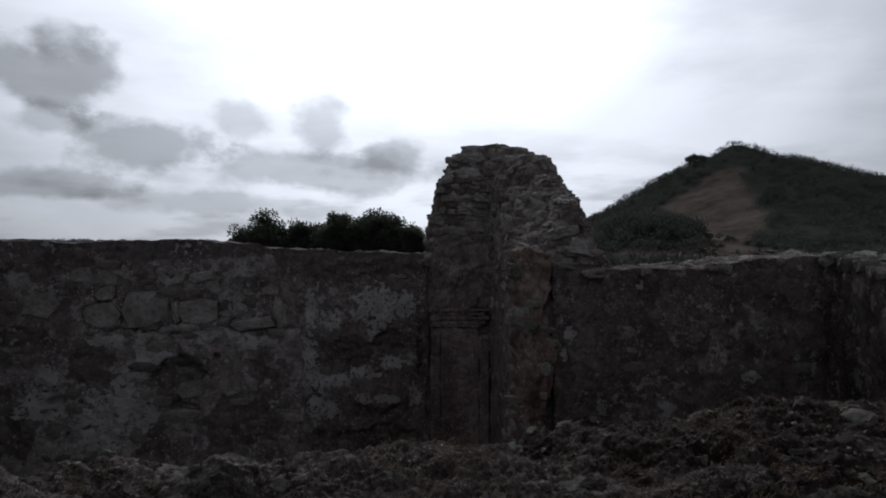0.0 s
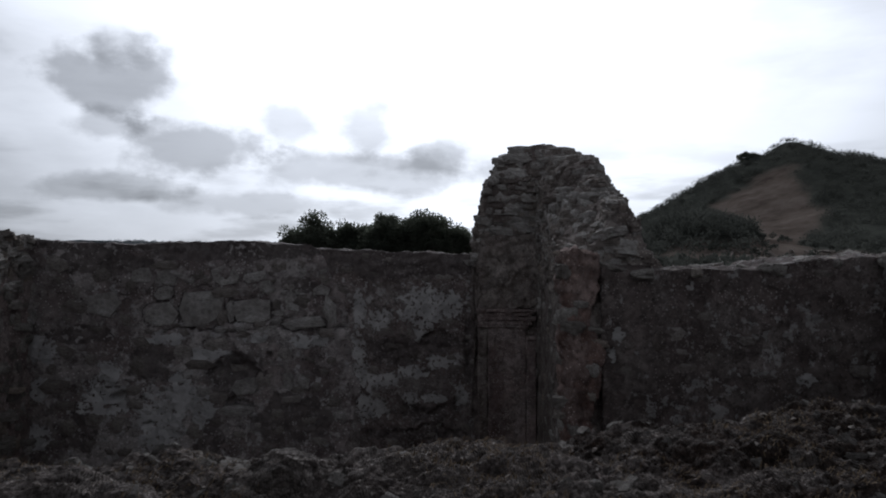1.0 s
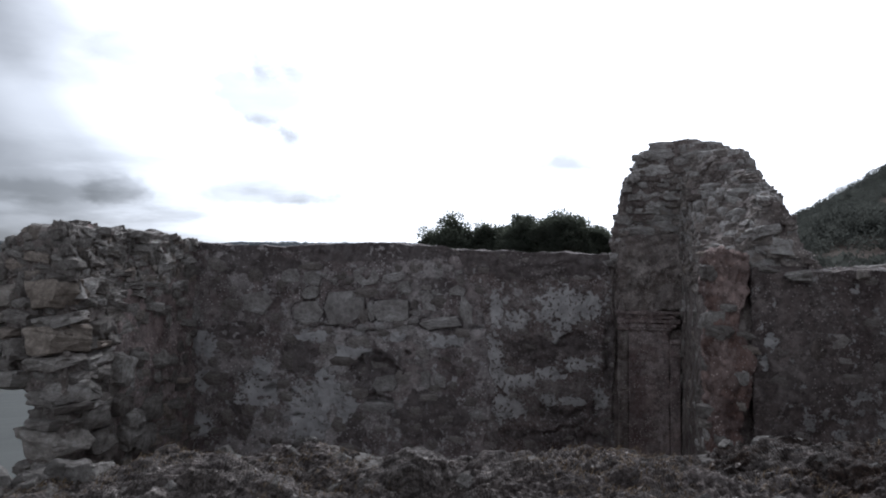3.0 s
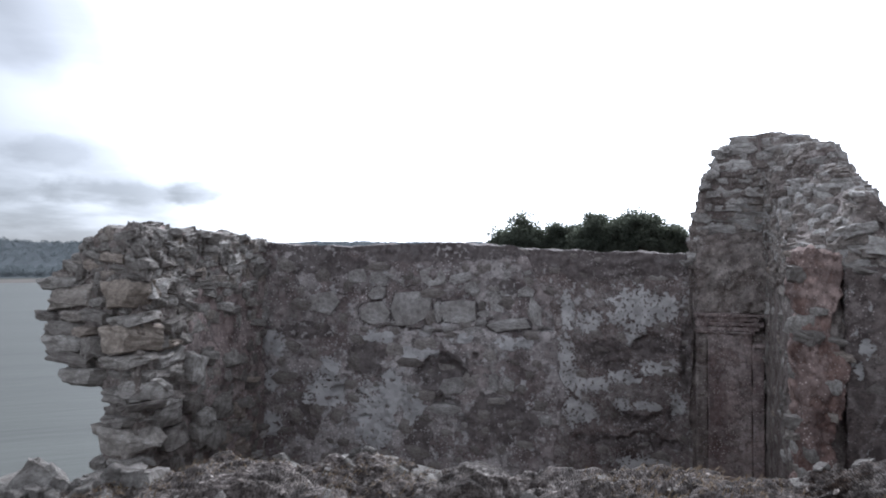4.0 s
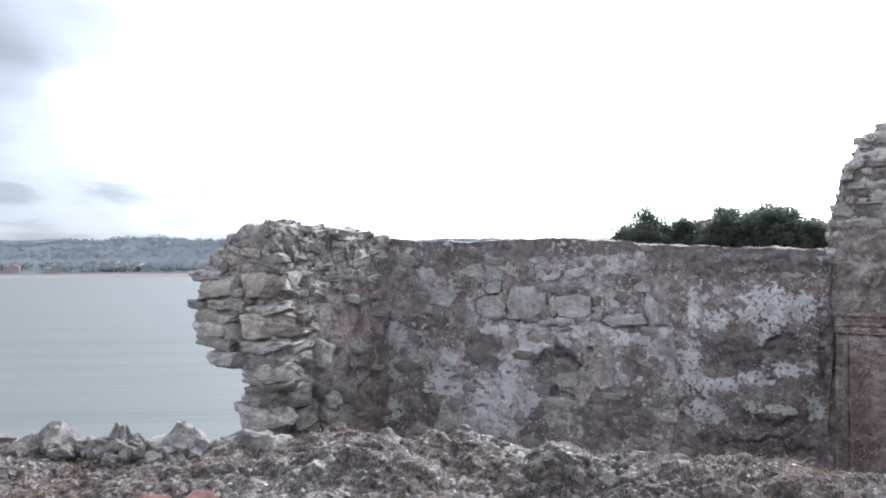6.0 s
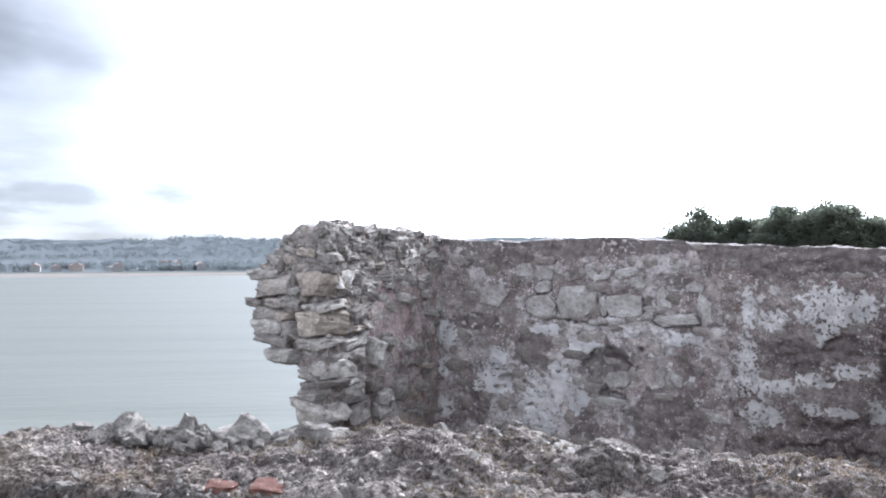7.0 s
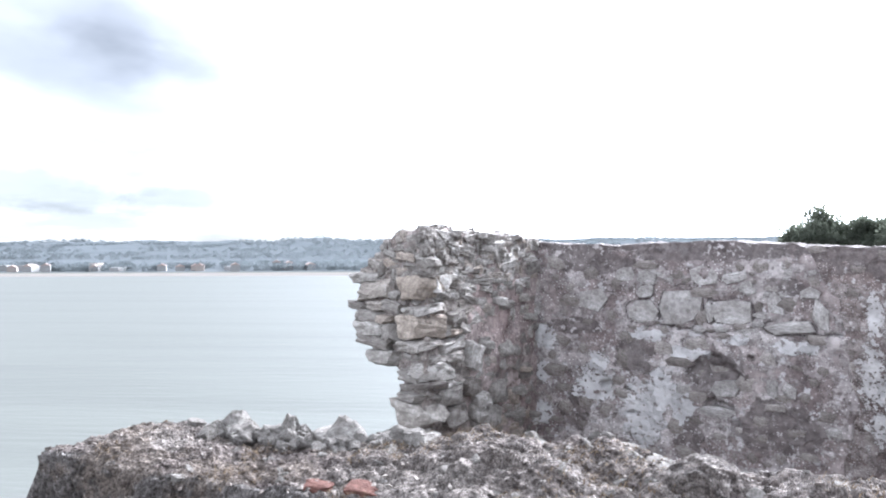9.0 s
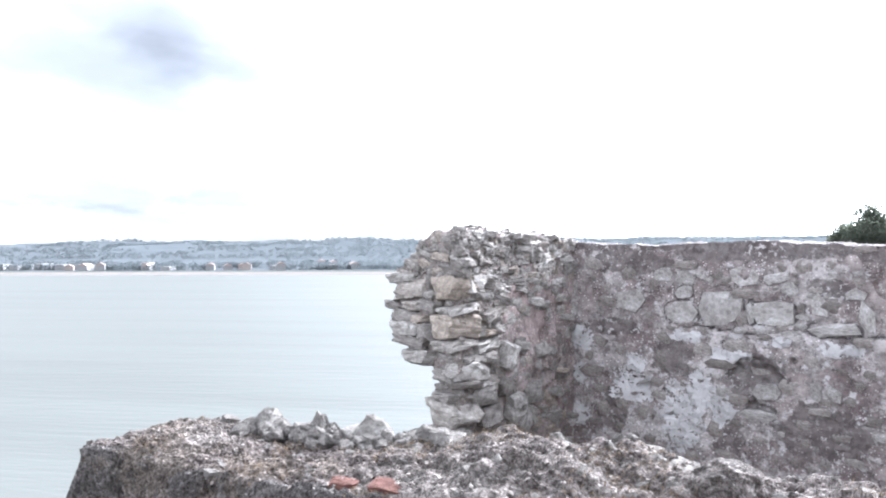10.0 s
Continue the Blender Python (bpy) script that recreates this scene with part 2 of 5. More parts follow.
        c = mix(nt, 1.0, c, ramp(nt, fibres, (0.15, (0.46, 0.44, 0.43)), (0.70, (1.34, 1.33, 1.31))), "MULTIPLY")
        c = mix(nt, 1.0, c, ramp(nt, tex(nt, 30.0, 7, 0.75, turn=0.9), (0.38, (0.48, 0.46, 0.45)), (0.60, (1.25, 1.24, 1.22))), "MULTIPLY")
        grain = tex(nt, 85.0, 5, 0.75, turn=0.2)
        c = mix(nt, 1.0, c, ramp(nt, grain, (0.40, (0.42, 0.40, 0.39)), (0.52, (1.0, 1.0, 1.0)), (0.66, (1.45, 1.44, 1.42))), "MULTIPLY")
        nt.links.new(c, b.inputs["Base Color"])
    bump(nt, b, height, 0.9 if earth else 0.8, 0.03)
    return m


STONE = stone_material("rubble_stone", (0.17, 0.155, 0.145), (0.31, 0.297, 0.283), (0.44, 0.425, 0.41), warm=(0.33, 0.285, 0.25))
# Pale pier and cross wall stone, lightened further to stand in for veiling glare.
STONE_HAZED = stone_material("haze_paled_stone", (0.31, 0.297, 0.287), (0.41, 0.397, 0.387), (0.50, 0.487, 0.475), amount=0.62)
STONE_FLAT = stone_material("flat_grey_stone", (0.27, 0.258, 0.252), (0.32, 0.307, 0.30), (0.37, 0.357, 0.352), amount=0.68)
STONE_TAN = stone_material("tan_stone", (0.27, 0.232, 0.20), (0.32, 0.282, 0.248), (0.37, 0.33, 0.295), amount=0.64)
STONE_WALL = stone_material("wall_stone", (0.15, 0.135, 0.128), (0.22, 0.20, 0.19), (0.31, 0.29, 0.278), amount=0.62)
STONE_GREY = stone_material("grey_stone", (0.14, 0.132, 0.126), (0.20, 0.190, 0.180), (0.27, 0.257, 0.244), amount=0.66)
STONE_SPIKE = stone_material("pale_broken_stone", (0.155, 0.147, 0.14), (0.205, 0.196, 0.187), (0.265, 0.254, 0.242), amount=0.60)
STONE_GRIT = mortar_material("stone_grit", (0.12, 0.107, 0.096), (0.19, 0.172, 0.155), (0.27, 0.25, 0.228))
CORE = mortar_material("wall_mortar", (0.095, 0.080, 0.073), (0.165, 0.145, 0.132), (0.25, 0.225, 0.208), coat=(0.26, 0.235, 0.218))
FACE = mortar_material("plastered_masonry", (0.085, 0.070, 0.068), (0.165, 0.142, 0.137), (0.285, 0.262, 0.254), (0.41, 0.393, 0.386), (0.31, 0.29, 0.282))
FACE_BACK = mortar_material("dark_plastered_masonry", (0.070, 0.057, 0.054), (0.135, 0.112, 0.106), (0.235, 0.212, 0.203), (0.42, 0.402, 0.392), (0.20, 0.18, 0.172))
# Darker copy of FACE: stains, plus the right walls' shadow in the colour.
FACE_SHADED = mortar_material("shaded_stained_masonry", (0.060, 0.049, 0.047), (0.105, 0.088, 0.083), (0.17, 0.148, 0.14), (0.36, 0.345, 0.335), (0.15, 0.132, 0.125))
FILL = mortar_material("rubble_fill", (0.13, 0.113, 0.103), (0.20, 0.18, 0.164), (0.29, 0.262, 0.24), coat=(0.27, 0.247, 0.226))
RED_FACE = mortar_material("reddish_mortar", (0.14, 0.108, 0.101), (0.225, 0.183, 0.173), (0.33, 0.287, 0.272), coat=(0.29, 0.250, 0.238))
RED_END = mortar_material("red_earth_mortar", (0.11, 0.072, 0.062), (0.20, 0.142, 0.125), (0.30, 0.25, 0.23), coat=(0.25, 0.195, 0.178))
CRUST = mortar_material("lichen_crust", (0.23, 0.213, 0.204), (0.32, 0.302, 0.290), (0.40, 0.382, 0.368), coat=(0.41, 0.393, 0.381), earth=True)
TILE = stone_material("red_tile", (0.12, 0.062, 0.052), (0.16, 0.085, 0.072), (0.20, 0.125, 0.108), lichen=(0.45, 0.38, 0.33), amount=0.66)


def simple(name, c0, c1, scale, rough=0.9, strength=0.5, distance=0.05):
    m, nt, b = material(name, rough, 0.5 if rough < 0.5 else 0.05)
    nt.links.new(ramp(nt, tex(nt, scale, 8, 0.65), (0.35, c0), (0.65, c1)), b.inputs["Base Color"])
    bump(nt, b, tex(nt, scale * 6, 6), strength, distance)
    return m


def foliage(name, c0, c1, scale, through_light=0.62):
    """Leaves: matt, and letting some light through."""
    m, nt, b = material(name, 0.85, 0.05)
    c = ramp(nt, tex(nt, scale, 6, 0.6), (0.35, c0), (0.65, c1))
    nt.links.new(c, b.inputs["Base Color"])
    glow = nt.nodes.new("ShaderNodeBsdfTranslucent")
    nt.links.new(c, glow.inputs["Color"])
    both = nt.nodes.new("ShaderNodeMixShader")
    both.inputs[0].default_value = through_light
    nt.links.new(b.outputs[0], both.inputs[1])
    nt.links.new(glow.outputs[0], both.inputs[2])
    out = [n for n in nt.nodes if n.type == "OUTPUT_MATERIAL"][0]
    nt.links.new(both.outputs[0], out.inputs["Surface"])
    return m


LEAF = foliage("dark_foliage", (0.075, 0.085, 0.066), (0.12, 0.13, 0.10), 1.5)
SCRUB = foliage("scrub_foliage", (0.042, 0.045, 0.040), (0.066, 0.069, 0.061), 0.7)
# Blue-grey instead of leaf green: the distance haze is put into the colour.
FAR_HAZE_LEAF = foliage("hazed_far_foliage", (0.080, 0.091, 0.096), (0.094, 0.105, 0.110), 0.02)
BARK = simple("bark", (0.05, 0.04, 0.03), (0.12, 0.095, 0.07), 8)
STRAW = simple("dry_grass", (0.10, 0.070, 0.045), (0.18, 0.132, 0.085), 5)
HOUSE_WALL = simple("white_render", (0.16, 0.158, 0.156), (0.20, 0.198, 0.195), 0.3)
HOUSE_PINK = simple("ochre_render", (0.19, 0.168, 0.155), (0.24, 0.212, 0.195), 0.3)
HOUSE_ROOF = simple("roof_tile", (0.19, 0.150, 0.135), (0.26, 0.21, 0.19), 0.6)
PANE = simple("dark_pane", (0.03, 0.035, 0.04), (0.05, 0.055, 0.06), 0.5, 0.2)


def water_material():
    m, nt, b = material("sea_water", 0.42, 0.02)
    streak = tex(nt, 0.06, 6, 0.62, first=radians(-38), stretch=(0.10, 1.0, 1))
    c = ramp(nt, streak, (0.34, (0.072, 0.075, 0.070)), (0.50, (0.081, 0.084, 0.078)), (0.70, (0.087, 0.090, 0.084)))
    nt.links.new(c, b.inputs["Base Color"])
    waves = maths(nt, "ADD", tex(nt, 0.5, 6, 0.6, first=radians(-38), stretch=(0.25, 1.4, 1)), maths(nt, "MULTIPLY", streak, 1.5))
    bump(nt, b, waves, 0.22, 0.4)
    return m


def ground_material():
    m, nt, b = material("headland_earth", 0.95, 0.0)
    earth = ramp(nt, tex(nt, 0.6, 8, 0.68), (0.3, (0.060, 0.047, 0.040)), (0.5, (0.112, 0.092, 0.080)), (0.7, (0.165, 0.140, 0.122)))
    scrub = ramp(nt, tex(nt, 1.3, 8, 0.7), (0.35, (0.042, 0.045, 0.039)), (0.65, (0.066, 0.069, 0.060)))
    c = mix(nt, attribute(nt, "scrub"), earth, scrub)
    # Far land's blue-grey holds the haze of distance in its base colour.
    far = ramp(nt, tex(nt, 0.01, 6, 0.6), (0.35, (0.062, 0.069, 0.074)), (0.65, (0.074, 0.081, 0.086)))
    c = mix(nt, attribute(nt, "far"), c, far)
    c = mix(nt, attribute(nt, "sand"), c, (0.116, 0.107, 0.098))
    nt.links.new(c, b.inputs["Base Color"])
    bump(nt, b, tex(nt, 5.0, 8, 0.7), 0.6, 0.08)
    return m


WATER, GROUND = water_material(), ground_material()


# ---- builders ----
def link(name, bm, mat, parent=None, smooth=False):
    me = bpy.data.meshes.new(name)
    bm.to_mesh(me)
    bm.free()
    me.materials.append(mat)
    if smooth:
        me.shade_smooth()
    ob = new(name, me)
    ob.parent = parent
    return ob


def part(name, bm, mat, parent, label="", smooth=False):
    ob = link(name, bm, mat, parent, smooth)
    return tagged(ob, label)


def fnoise(p, scale, octaves=4, seed=0.0):
    return noise.fractal(Vector(p) * scale + Vector((seed, seed * 0.7, seed * 1.3)), 0.9, 2.1, octaves, noise_basis="PERLIN_ORIGINAL")


def ridged(p, scale, seed=0.0):
    return 1.0 - abs(noise.noise(Vector(p) * scale + Vector((seed, 0, seed)), noise_basis="PERLIN_ORIGINAL")) * 2


def block(nx, ny, nz, form):
    """A closed box grid; form(u, v, w), each 0 to 1, gives the place of every vertex."""
    verts, faces, index = [], [], {}

    def vert(i, j, k):
        key = (i, j, k)
        if key not in index:
            index[key] = len(verts)
            verts.append(form(i / nx, j / ny, k / nz))
        return index[key]

    for i in range(nx):
        for j in range(ny):
            faces.append((vert(i, j, 0), vert(i, j + 1, 0), vert(i + 1, j + 1, 0), vert(i + 1, j, 0)))
            faces.append((vert(i, j, nz), vert(i + 1, j, nz), vert(i + 1, j + 1, nz), vert(i, j + 1, nz)))
    for i in range(nx):
        for k in range(nz):
            faces.append((vert(i, 0, k), vert(i + 1, 0, k), vert(i + 1, 0, k + 1), vert(i, 0, k + 1)))
            faces.append((vert(i, ny, k), vert(i, ny, k + 1), vert(i + 1, ny, k + 1), vert(i + 1, ny, k)))
    for j in range(ny):
        for k in range(nz):
            faces.append((vert(0, j, k), vert(0, j, k + 1), vert(0, j + 1, k + 1), vert(0, j + 1, k)))
            faces.append((vert(nx, j, k), vert(nx, j + 1, k), vert(nx, j + 1, k + 1), vert(nx, j, k + 1)))
    me = bpy.data.meshes.new("block")
    me.from_pydata(verts, [], faces)
    me.update()
    return me


def relief(me, amount):
    """Moves each vertex along its normal by amount(place, normal)."""
    n = len(me.vertices)
    co, no = np.empty(n * 3), np.empty(n * 3)
    me.vertices.foreach_get("co", co)
    me.vertex_normals.foreach_get("vector", no)
    co, no = co.reshape(-1, 3), no.reshape(-1, 3)
    d = np.array([amount(p, q) for p, q in zip(co, no)])
    me.vertices.foreach_set("co", (co + no * d[:, None]).ravel())
    me.update()


def mark(me, name, value):
    """A float attribute on the vertices from value(place)."""
    a = me.attributes.new(name, "FLOAT", "POINT")
    a.data.foreach_set("value", [value(v.co) for v in me.vertices])


def solid(name, me, mat, parent=None, smooth=True):
    me.name = name
    me.materials.append(mat)
    if smooth:
        me.shade_smooth()
    ob = new(name, me)
    ob.parent = parent
    return ob


def cut_stone(rng, spike=False, cuts=9, edge=0.035, rough=False):
    """A quarried stone about 1 m across: a block split along random planes, its edges a little blunted; spike: drawn to a point."""
    bm = bmesh.new()
    bmesh.ops.create_cube(bm, size=1.0)
    for v in bm.verts:
        v.co *= rng.uniform(0.94, 1.06)
    for _ in range(cuts):
        n = Vector((rng.gauss(0, 1), rng.gauss(0, 0.8), rng.gauss(0, 1))).normalized()
        reach = 0.5 * (abs(n.x) + abs(n.y) + abs(n.z))
        geom = bm.verts[:] + bm.edges[:] + bm.faces[:]
        bmesh.ops.bisect_plane(bm, geom=geom, plane_co=n * reach * rng.uniform(0.62, 0.88), plane_no=n, clear_outer=True)
        rim = [e for e in bm.edges if e.is_boundary]
        if rim:
            bmesh.ops.edgeloop_fill(bm, edges=rim)
    bmesh.ops.remove_doubles(bm, verts=bm.verts[:], dist=0.03)
    bmesh.ops.bevel(bm, geom=bm.edges[:], offset=edge, segments=1, affect="EDGES", clamp_overlap=True)
    bmesh.ops.triangulate(bm, faces=[f for f in bm.faces if len(f.verts) > 4])
    shear, seed = rng.uniform(-0.14, 0.14), rng.uniform(0, 50)
    for v in bm.verts:
        if spike:
            k = 1.15 - 1.10 * max(0.0, v.co.z + 0.3)
            v.co.x, v.co.y = v.co.x * k, v.co.y * k
        v.co.x += shear * v.co.z
        v.co += Vector((noise.noise(v.co * 3 + Vector((seed, 0, 0))), noise.noise(v.co * 3 + Vector((0, seed, 0))), noise.noise(v.co * 3 + Vector((0, 0, seed))))) * 0.05
    if rough:
        bmesh.ops.subdivide_edges(bm, edges=[e for e in bm.edges if e.calc_length() > 0.12], cuts=2, use_grid_fill=True)
        bmesh.ops.triangulate(bm, faces=bm.faces[:])
        bm.normal_update()
        for v in bm.verts:
            q = v.co + Vector((seed, seed, 0))
            v.co += v.normal * (0.10 * noise.noise(q * 3.1) + 0.055 * noise.noise(q * 7.0) + 0.03 * noise.noise(q * 15.0))
    bmesh.ops.recalc_face_normals(bm, faces=bm.faces[:])
    me = bpy.data.meshes.new("stone")
    bm.to_mesh(me)
    bm.free()
    return me


def slab_stone(rng):
    """A flat-faced stone as set in a wall: an uneven outline in x and z, its face towards +y."""
    n = rng.choice((5, 6, 7, 7, 8))
    outline = []
    for k in range(n):
        a = 2 * math.pi * (k + rng.uniform(-0.25, 0.25)) / n
        c, d = math.cos(a), math.sin(a)
        r = 0.5 / (abs(c) ** 3 + abs(d) ** 3) ** (1 / 3) * rng.uniform(0.80, 1.10)
        outline.append((r * c, r * d))
    rings = [(1.0, -0.5), (1.0, 0.40), (0.97, 0.48), (0.6, 0.5)]
    verts, faces = [], []
    for scale, y in rings:
        verts += [(x * scale, y + rng.uniform(-0.03, 0.03), z * scale) for x, z in outline]
    for i in range(len(rings) - 1):
        for k in range(n):
            a, b = i * n + k, i * n + (k + 1) % n
            faces.append((a, b, b + n, a + n))
    faces.append(tuple(range((len(rings) - 1) * n, len(rings) * n)))
    me = bpy.data.meshes.new("slab")
    me.from_pydata(verts, [], faces)
    me.update()
    return me


rng = random.Random(7)
STONES = {}
for key, mat in (("slab", STONE_FLAT), ("dark_slab", STONE_WALL)):
    STONES[key] = [slab_stone(rng) for _ in range(18)]
    for me in STONES[key]:
        me.materials.append(mat)
for key, mat in (("rubble", STONE), ("pale", STONE_HAZED), ("grey", STONE_GREY), ("tile", TILE), ("tan", STONE_TAN), ("rough", STONE)):
    STONES[key] = [cut_stone(rng, False, 5 if key == "tan" else rng.choice((7, 9, 11)), rough=True) for _ in range(20)]
    for me in STONES[key]:
        me.materials.append(mat)
STONES["spike"] = [cut_stone(rng, True, 12, 0.02, rough=True) for _ in range(10)]
for me in STONES["spike"]:
    me.materials.append(STONE_SPIKE)


def put_stone(parent, key, place, size, turn=None, name="stone"):
    ob = new(name, rng.choice(STONES[key]))
    ob.parent = parent
    r = turn or Euler((rng.uniform(-0.2, 0.2), rng.uniform(-0.15, 0.15), rng.uniform(-0.4, 0.4)))
    q = r if isinstance(r, Matrix) else r.to_matrix().to_4x4()
    ob.matrix_basis = Matrix.Translation(place) @ q @ Matrix.Diagonal((*size, 1))
    return ob


def face_turn(normal, jitter=0.15):
    """A turn whose y axis lies along the level part of a normal, with a little disorder."""
    n = Vector((normal[0], normal[1], 0))
    ang = math.atan2(n.y, n.x) - math.pi / 2 if n.length > 0.15 else rng.uniform(0, 6.28)
    return Euler((rng.uniform(-jitter, jitter), rng.uniform(-jitter, jitter), ang + rng.uniform(-jitter, jitter))).to_matrix().to_4x4()


def stones_over(parent, me, count, wide, high, where, key="rubble", gap=0.75, sink=0.25, jitter=0.15, deep=0.8, name="stone", tries=14000, joined=False):
    """Lays stones over a mesh, where where(place, normal) is true, none nearer than its size allows."""
    tris = [(p.center.copy(), p.normal.copy(), p.area) for p in me.polygons]
    tris = [t for t in tris if where(t[0], t[1])]
    if not tris:
        return
    weights = np.cumsum([t[2] for t in tris])
    made, verts, faces = [], [], []
    for _ in range(tries):
        if len(made) >= count:
            break
        c, n, _a = tris[int(np.searchsorted(weights, rng.random() * weights[-1]))]
        w = rng.uniform(*wide) * (1.0 if rng.random() < 0.7 else 0.65)
        h = min(rng.uniform(*high), w)
        ok = True
        for p, w2, h2 in made:
            d = c - p
            if abs(d.z) < (h + h2) * 0.5 * gap and math.hypot(d.x, d.y) < (w + w2) * 0.5 * gap:
                ok = False
                break
        if not ok:
            continue
        made.append((c, w, h))
        d = w * rng.uniform(0.6, 1.0) * deep
        place, size, turn = c - n * (d if abs(n.z) < 0.6 else h) * sink, (w, d, h), face_turn(n, jitter)
        if joined:
            src = rng.choice(STONES[key])
            m = Matrix.Translation(place) @ turn @ Matrix.Diagonal((*size, 1))
            k = len(verts)
            verts.extend(m @ v.co for v in src.vertices)
            faces.extend(tuple(k + i for i in p.vertices) for p in src.polygons)
        else:
            put_stone(parent, key, place, size, turn, name)
    if joined:
        fill = bpy.data.meshes.new("rubble_fill")
        fill.from_pydata(verts, [], faces)
        fill.update()
        tagged(solid("rubble_fill", fill, FILL, parent, smooth=False), "small rubble packed between the stones", kind="stuff")


def near(a, b, t):
    return a + (b - a) * t


def smooth01(a, b, x):
    t = min(max((x - a) / (b - a), 0.0), 1.0)
    return t * t * (3 - 2 * t)


def blobs(u, z, spots):
    """How deep (u, z) lies within any of the ellipses of centre and size."""
    best = -1.0
    for cu, cz, w, h in spots:
        d = math.hypot((u - cu) / (w / 2), (z - cz) / (h / 2))
        best = max(best, 1.0 - d)
    return best


# ---- ground, sea and far shore ----
SEA = -18.6


def far_shore(x, y):
    """Metres inland of the far shore's line, negative over the water."""
    ax, ay, bx, by = -781.0, 158.0, -517.0, 363.0
    dx, dy = bx - ax, by - ay
    return ((x - ax) * -dy + (y - ay) * dx) / math.hypot(dx, dy)


# the bare sandy track down the hill: way ahead, then its two edges as shares of that way
TRACK = [(20.0, 0.30, 0.43), (25.0, 0.35, 0.43), (30.3, 0.37, 0.434), (33.0, 0.372, 0.446), (35.4, 0.36, 0.464), (39.0, 0.335, 0.438), (42.0, 0.31, 0.427), (44.7, 0.31, 0.42), (46.2, 0.35, 0.405), (47.5, 0.385, 0.40)]


def track(x, y):
    """1 on the bare sandy track that comes down the face of the hill."""
    if y < 19.0 or y > 47.5:
        return 0.0
    left, right = (float(np.interp(y, [k[0] for k in TRACK], [k[i] for k in TRACK])) * y for i in (1, 2))
    ragged = 0.55 * fnoise((x, y, 0), 0.45, 5)
    return smooth01(-0.25, 0.25, min(x - left, right - x) + ragged)


def ground_height(x, y):
    r = math.hypot(x, y)
    inland = far_shore(x, y)
    # the sunken court and room within the walls
    beyond = y - 0.27 * x
    plateau = -1.5 * smooth01(1.6, 2.0, beyond) * smooth01(10.2, 9.9, y) * smooth01(4.3, 3.9, x)
    # rising ground behind the walls, and the hill
    if y > 6.0 and x > 1.0:
        plateau = near(plateau, 1.25, smooth01(6.0, 6.5, y) * smooth01(1.0, 1.4, x))
    if y > 9.9:
        plateau = 0.9 + 0.4 * smooth01(-1, 2, x)
    hx, hy = x - 21.7, y - 54
    hill = 1.0 * math.exp(-((x - 21.9) / 1.1) ** 4 - ((y - 53) / 3) ** 2) + 0.15 * math.exp(-((x - 24.6) / 1.4) ** 2 - ((y - 53) / 3) ** 2)
    hill += 7.5 * math.exp(-abs(hx / (17.5 if hx > 0 else 10.6)) ** 1.6 - (hy / 20) ** 2)
    hill += 0.6 * math.exp(-((x - 17.5) / 3.0) ** 2 - ((y - 53) / 5) ** 2)
    hill += 1.1 * math.exp(-((x - 7.8) / 2.7) ** 2 - ((y - 27) / 4) ** 2)
    plateau += hill + 0.25 * fnoise((x, y, 0), 0.25, 4) * smooth01(12, 20, r)
    # cliffs to the bay on the west and north
    edge = min(x + 2.75 + 0.42 * smooth01(0, 6, y) * 5.0 + 0.15 * fnoise((x, y, 3), 0.9, 3), 110 - y, 95 - x)
    land = smooth01(-1.6, 0.0, edge)
    z = near(SEA - 4, plateau, land)
    if inland > -60:
        shore = SEA - 2.0 + smooth01(-60, 60, inland) * 3.4 + smooth01(60, 400, inland) * 4
        ridge = smooth01(350, 1150, inland) * (40 + 12 * fnoise((x, y, 0), 0.005, 4)) + smooth01(1100, 2200, inland) * 18
        z = max(z, shore + ridge) if land < 0.01 else z
    return z


def build_ground():
    rings = [0.0] + [0.6 * 1.034 ** k for k in range(260)]
    rings = [r for r in rings if r < 3800]
    turns = 540
    verts, faces = [(0, 0, ground_height(0, 0))], []
    for r in rings[1:]:
        for k in range(turns):
            a = 2 * math.pi * k / turns
            x, y = r * math.cos(a), r * math.sin(a)
            verts.append((x, y, ground_height(x, y)))
    for k in range(turns):
        faces.append((0, 1 + k, 1 + (k + 1) % turns))
    for i in range(len(rings) - 2):
        for k in range(turns):
            a, b = 1 + i * turns + k, 1 + i * turns + (k + 1) % turns
            faces.append((a, a + turns, b + turns, b))
    me = bpy.data.meshes.new("ground")
    me.from_pydata(verts, [], faces)
    me.update()

    def scrub(p):
        r = math.hypot(p.x, p.y)
        if r < 12:
            return 0.0
        bare = track(p.x, p.y)
        return (1 - bare) * smooth01(22, 27, r + 3 * fnoise(p, 0.5))

    mark(me, "scrub", scrub)
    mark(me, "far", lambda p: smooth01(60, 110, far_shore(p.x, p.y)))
    mark(me, "sand", lambda p: smooth01(-10, 5, far_shore(p.x, p.y)) * smooth01(75, 50, far_shore(p.x, p.y)))
    return tagged(solid("ground", me, GROUND), "earth and scrub headland above the bay with sandy far shore", "ground", kind="structure")


build_ground()
bm = bmesh.new()
bmesh.ops.create_grid(bm, x_segments=60, y_segments=60, size=3900)
for v in bm.verts:
    v.co.z = SEA
tagged(link("water", bm, WATER, smooth=True), "calm grey-green sea of the bay", "sea", kind="structure")


# ---- ruined walls ----
def wall_matrix(x, y, degrees):
    return pose(x, y, 0, 0, 0, degrees)


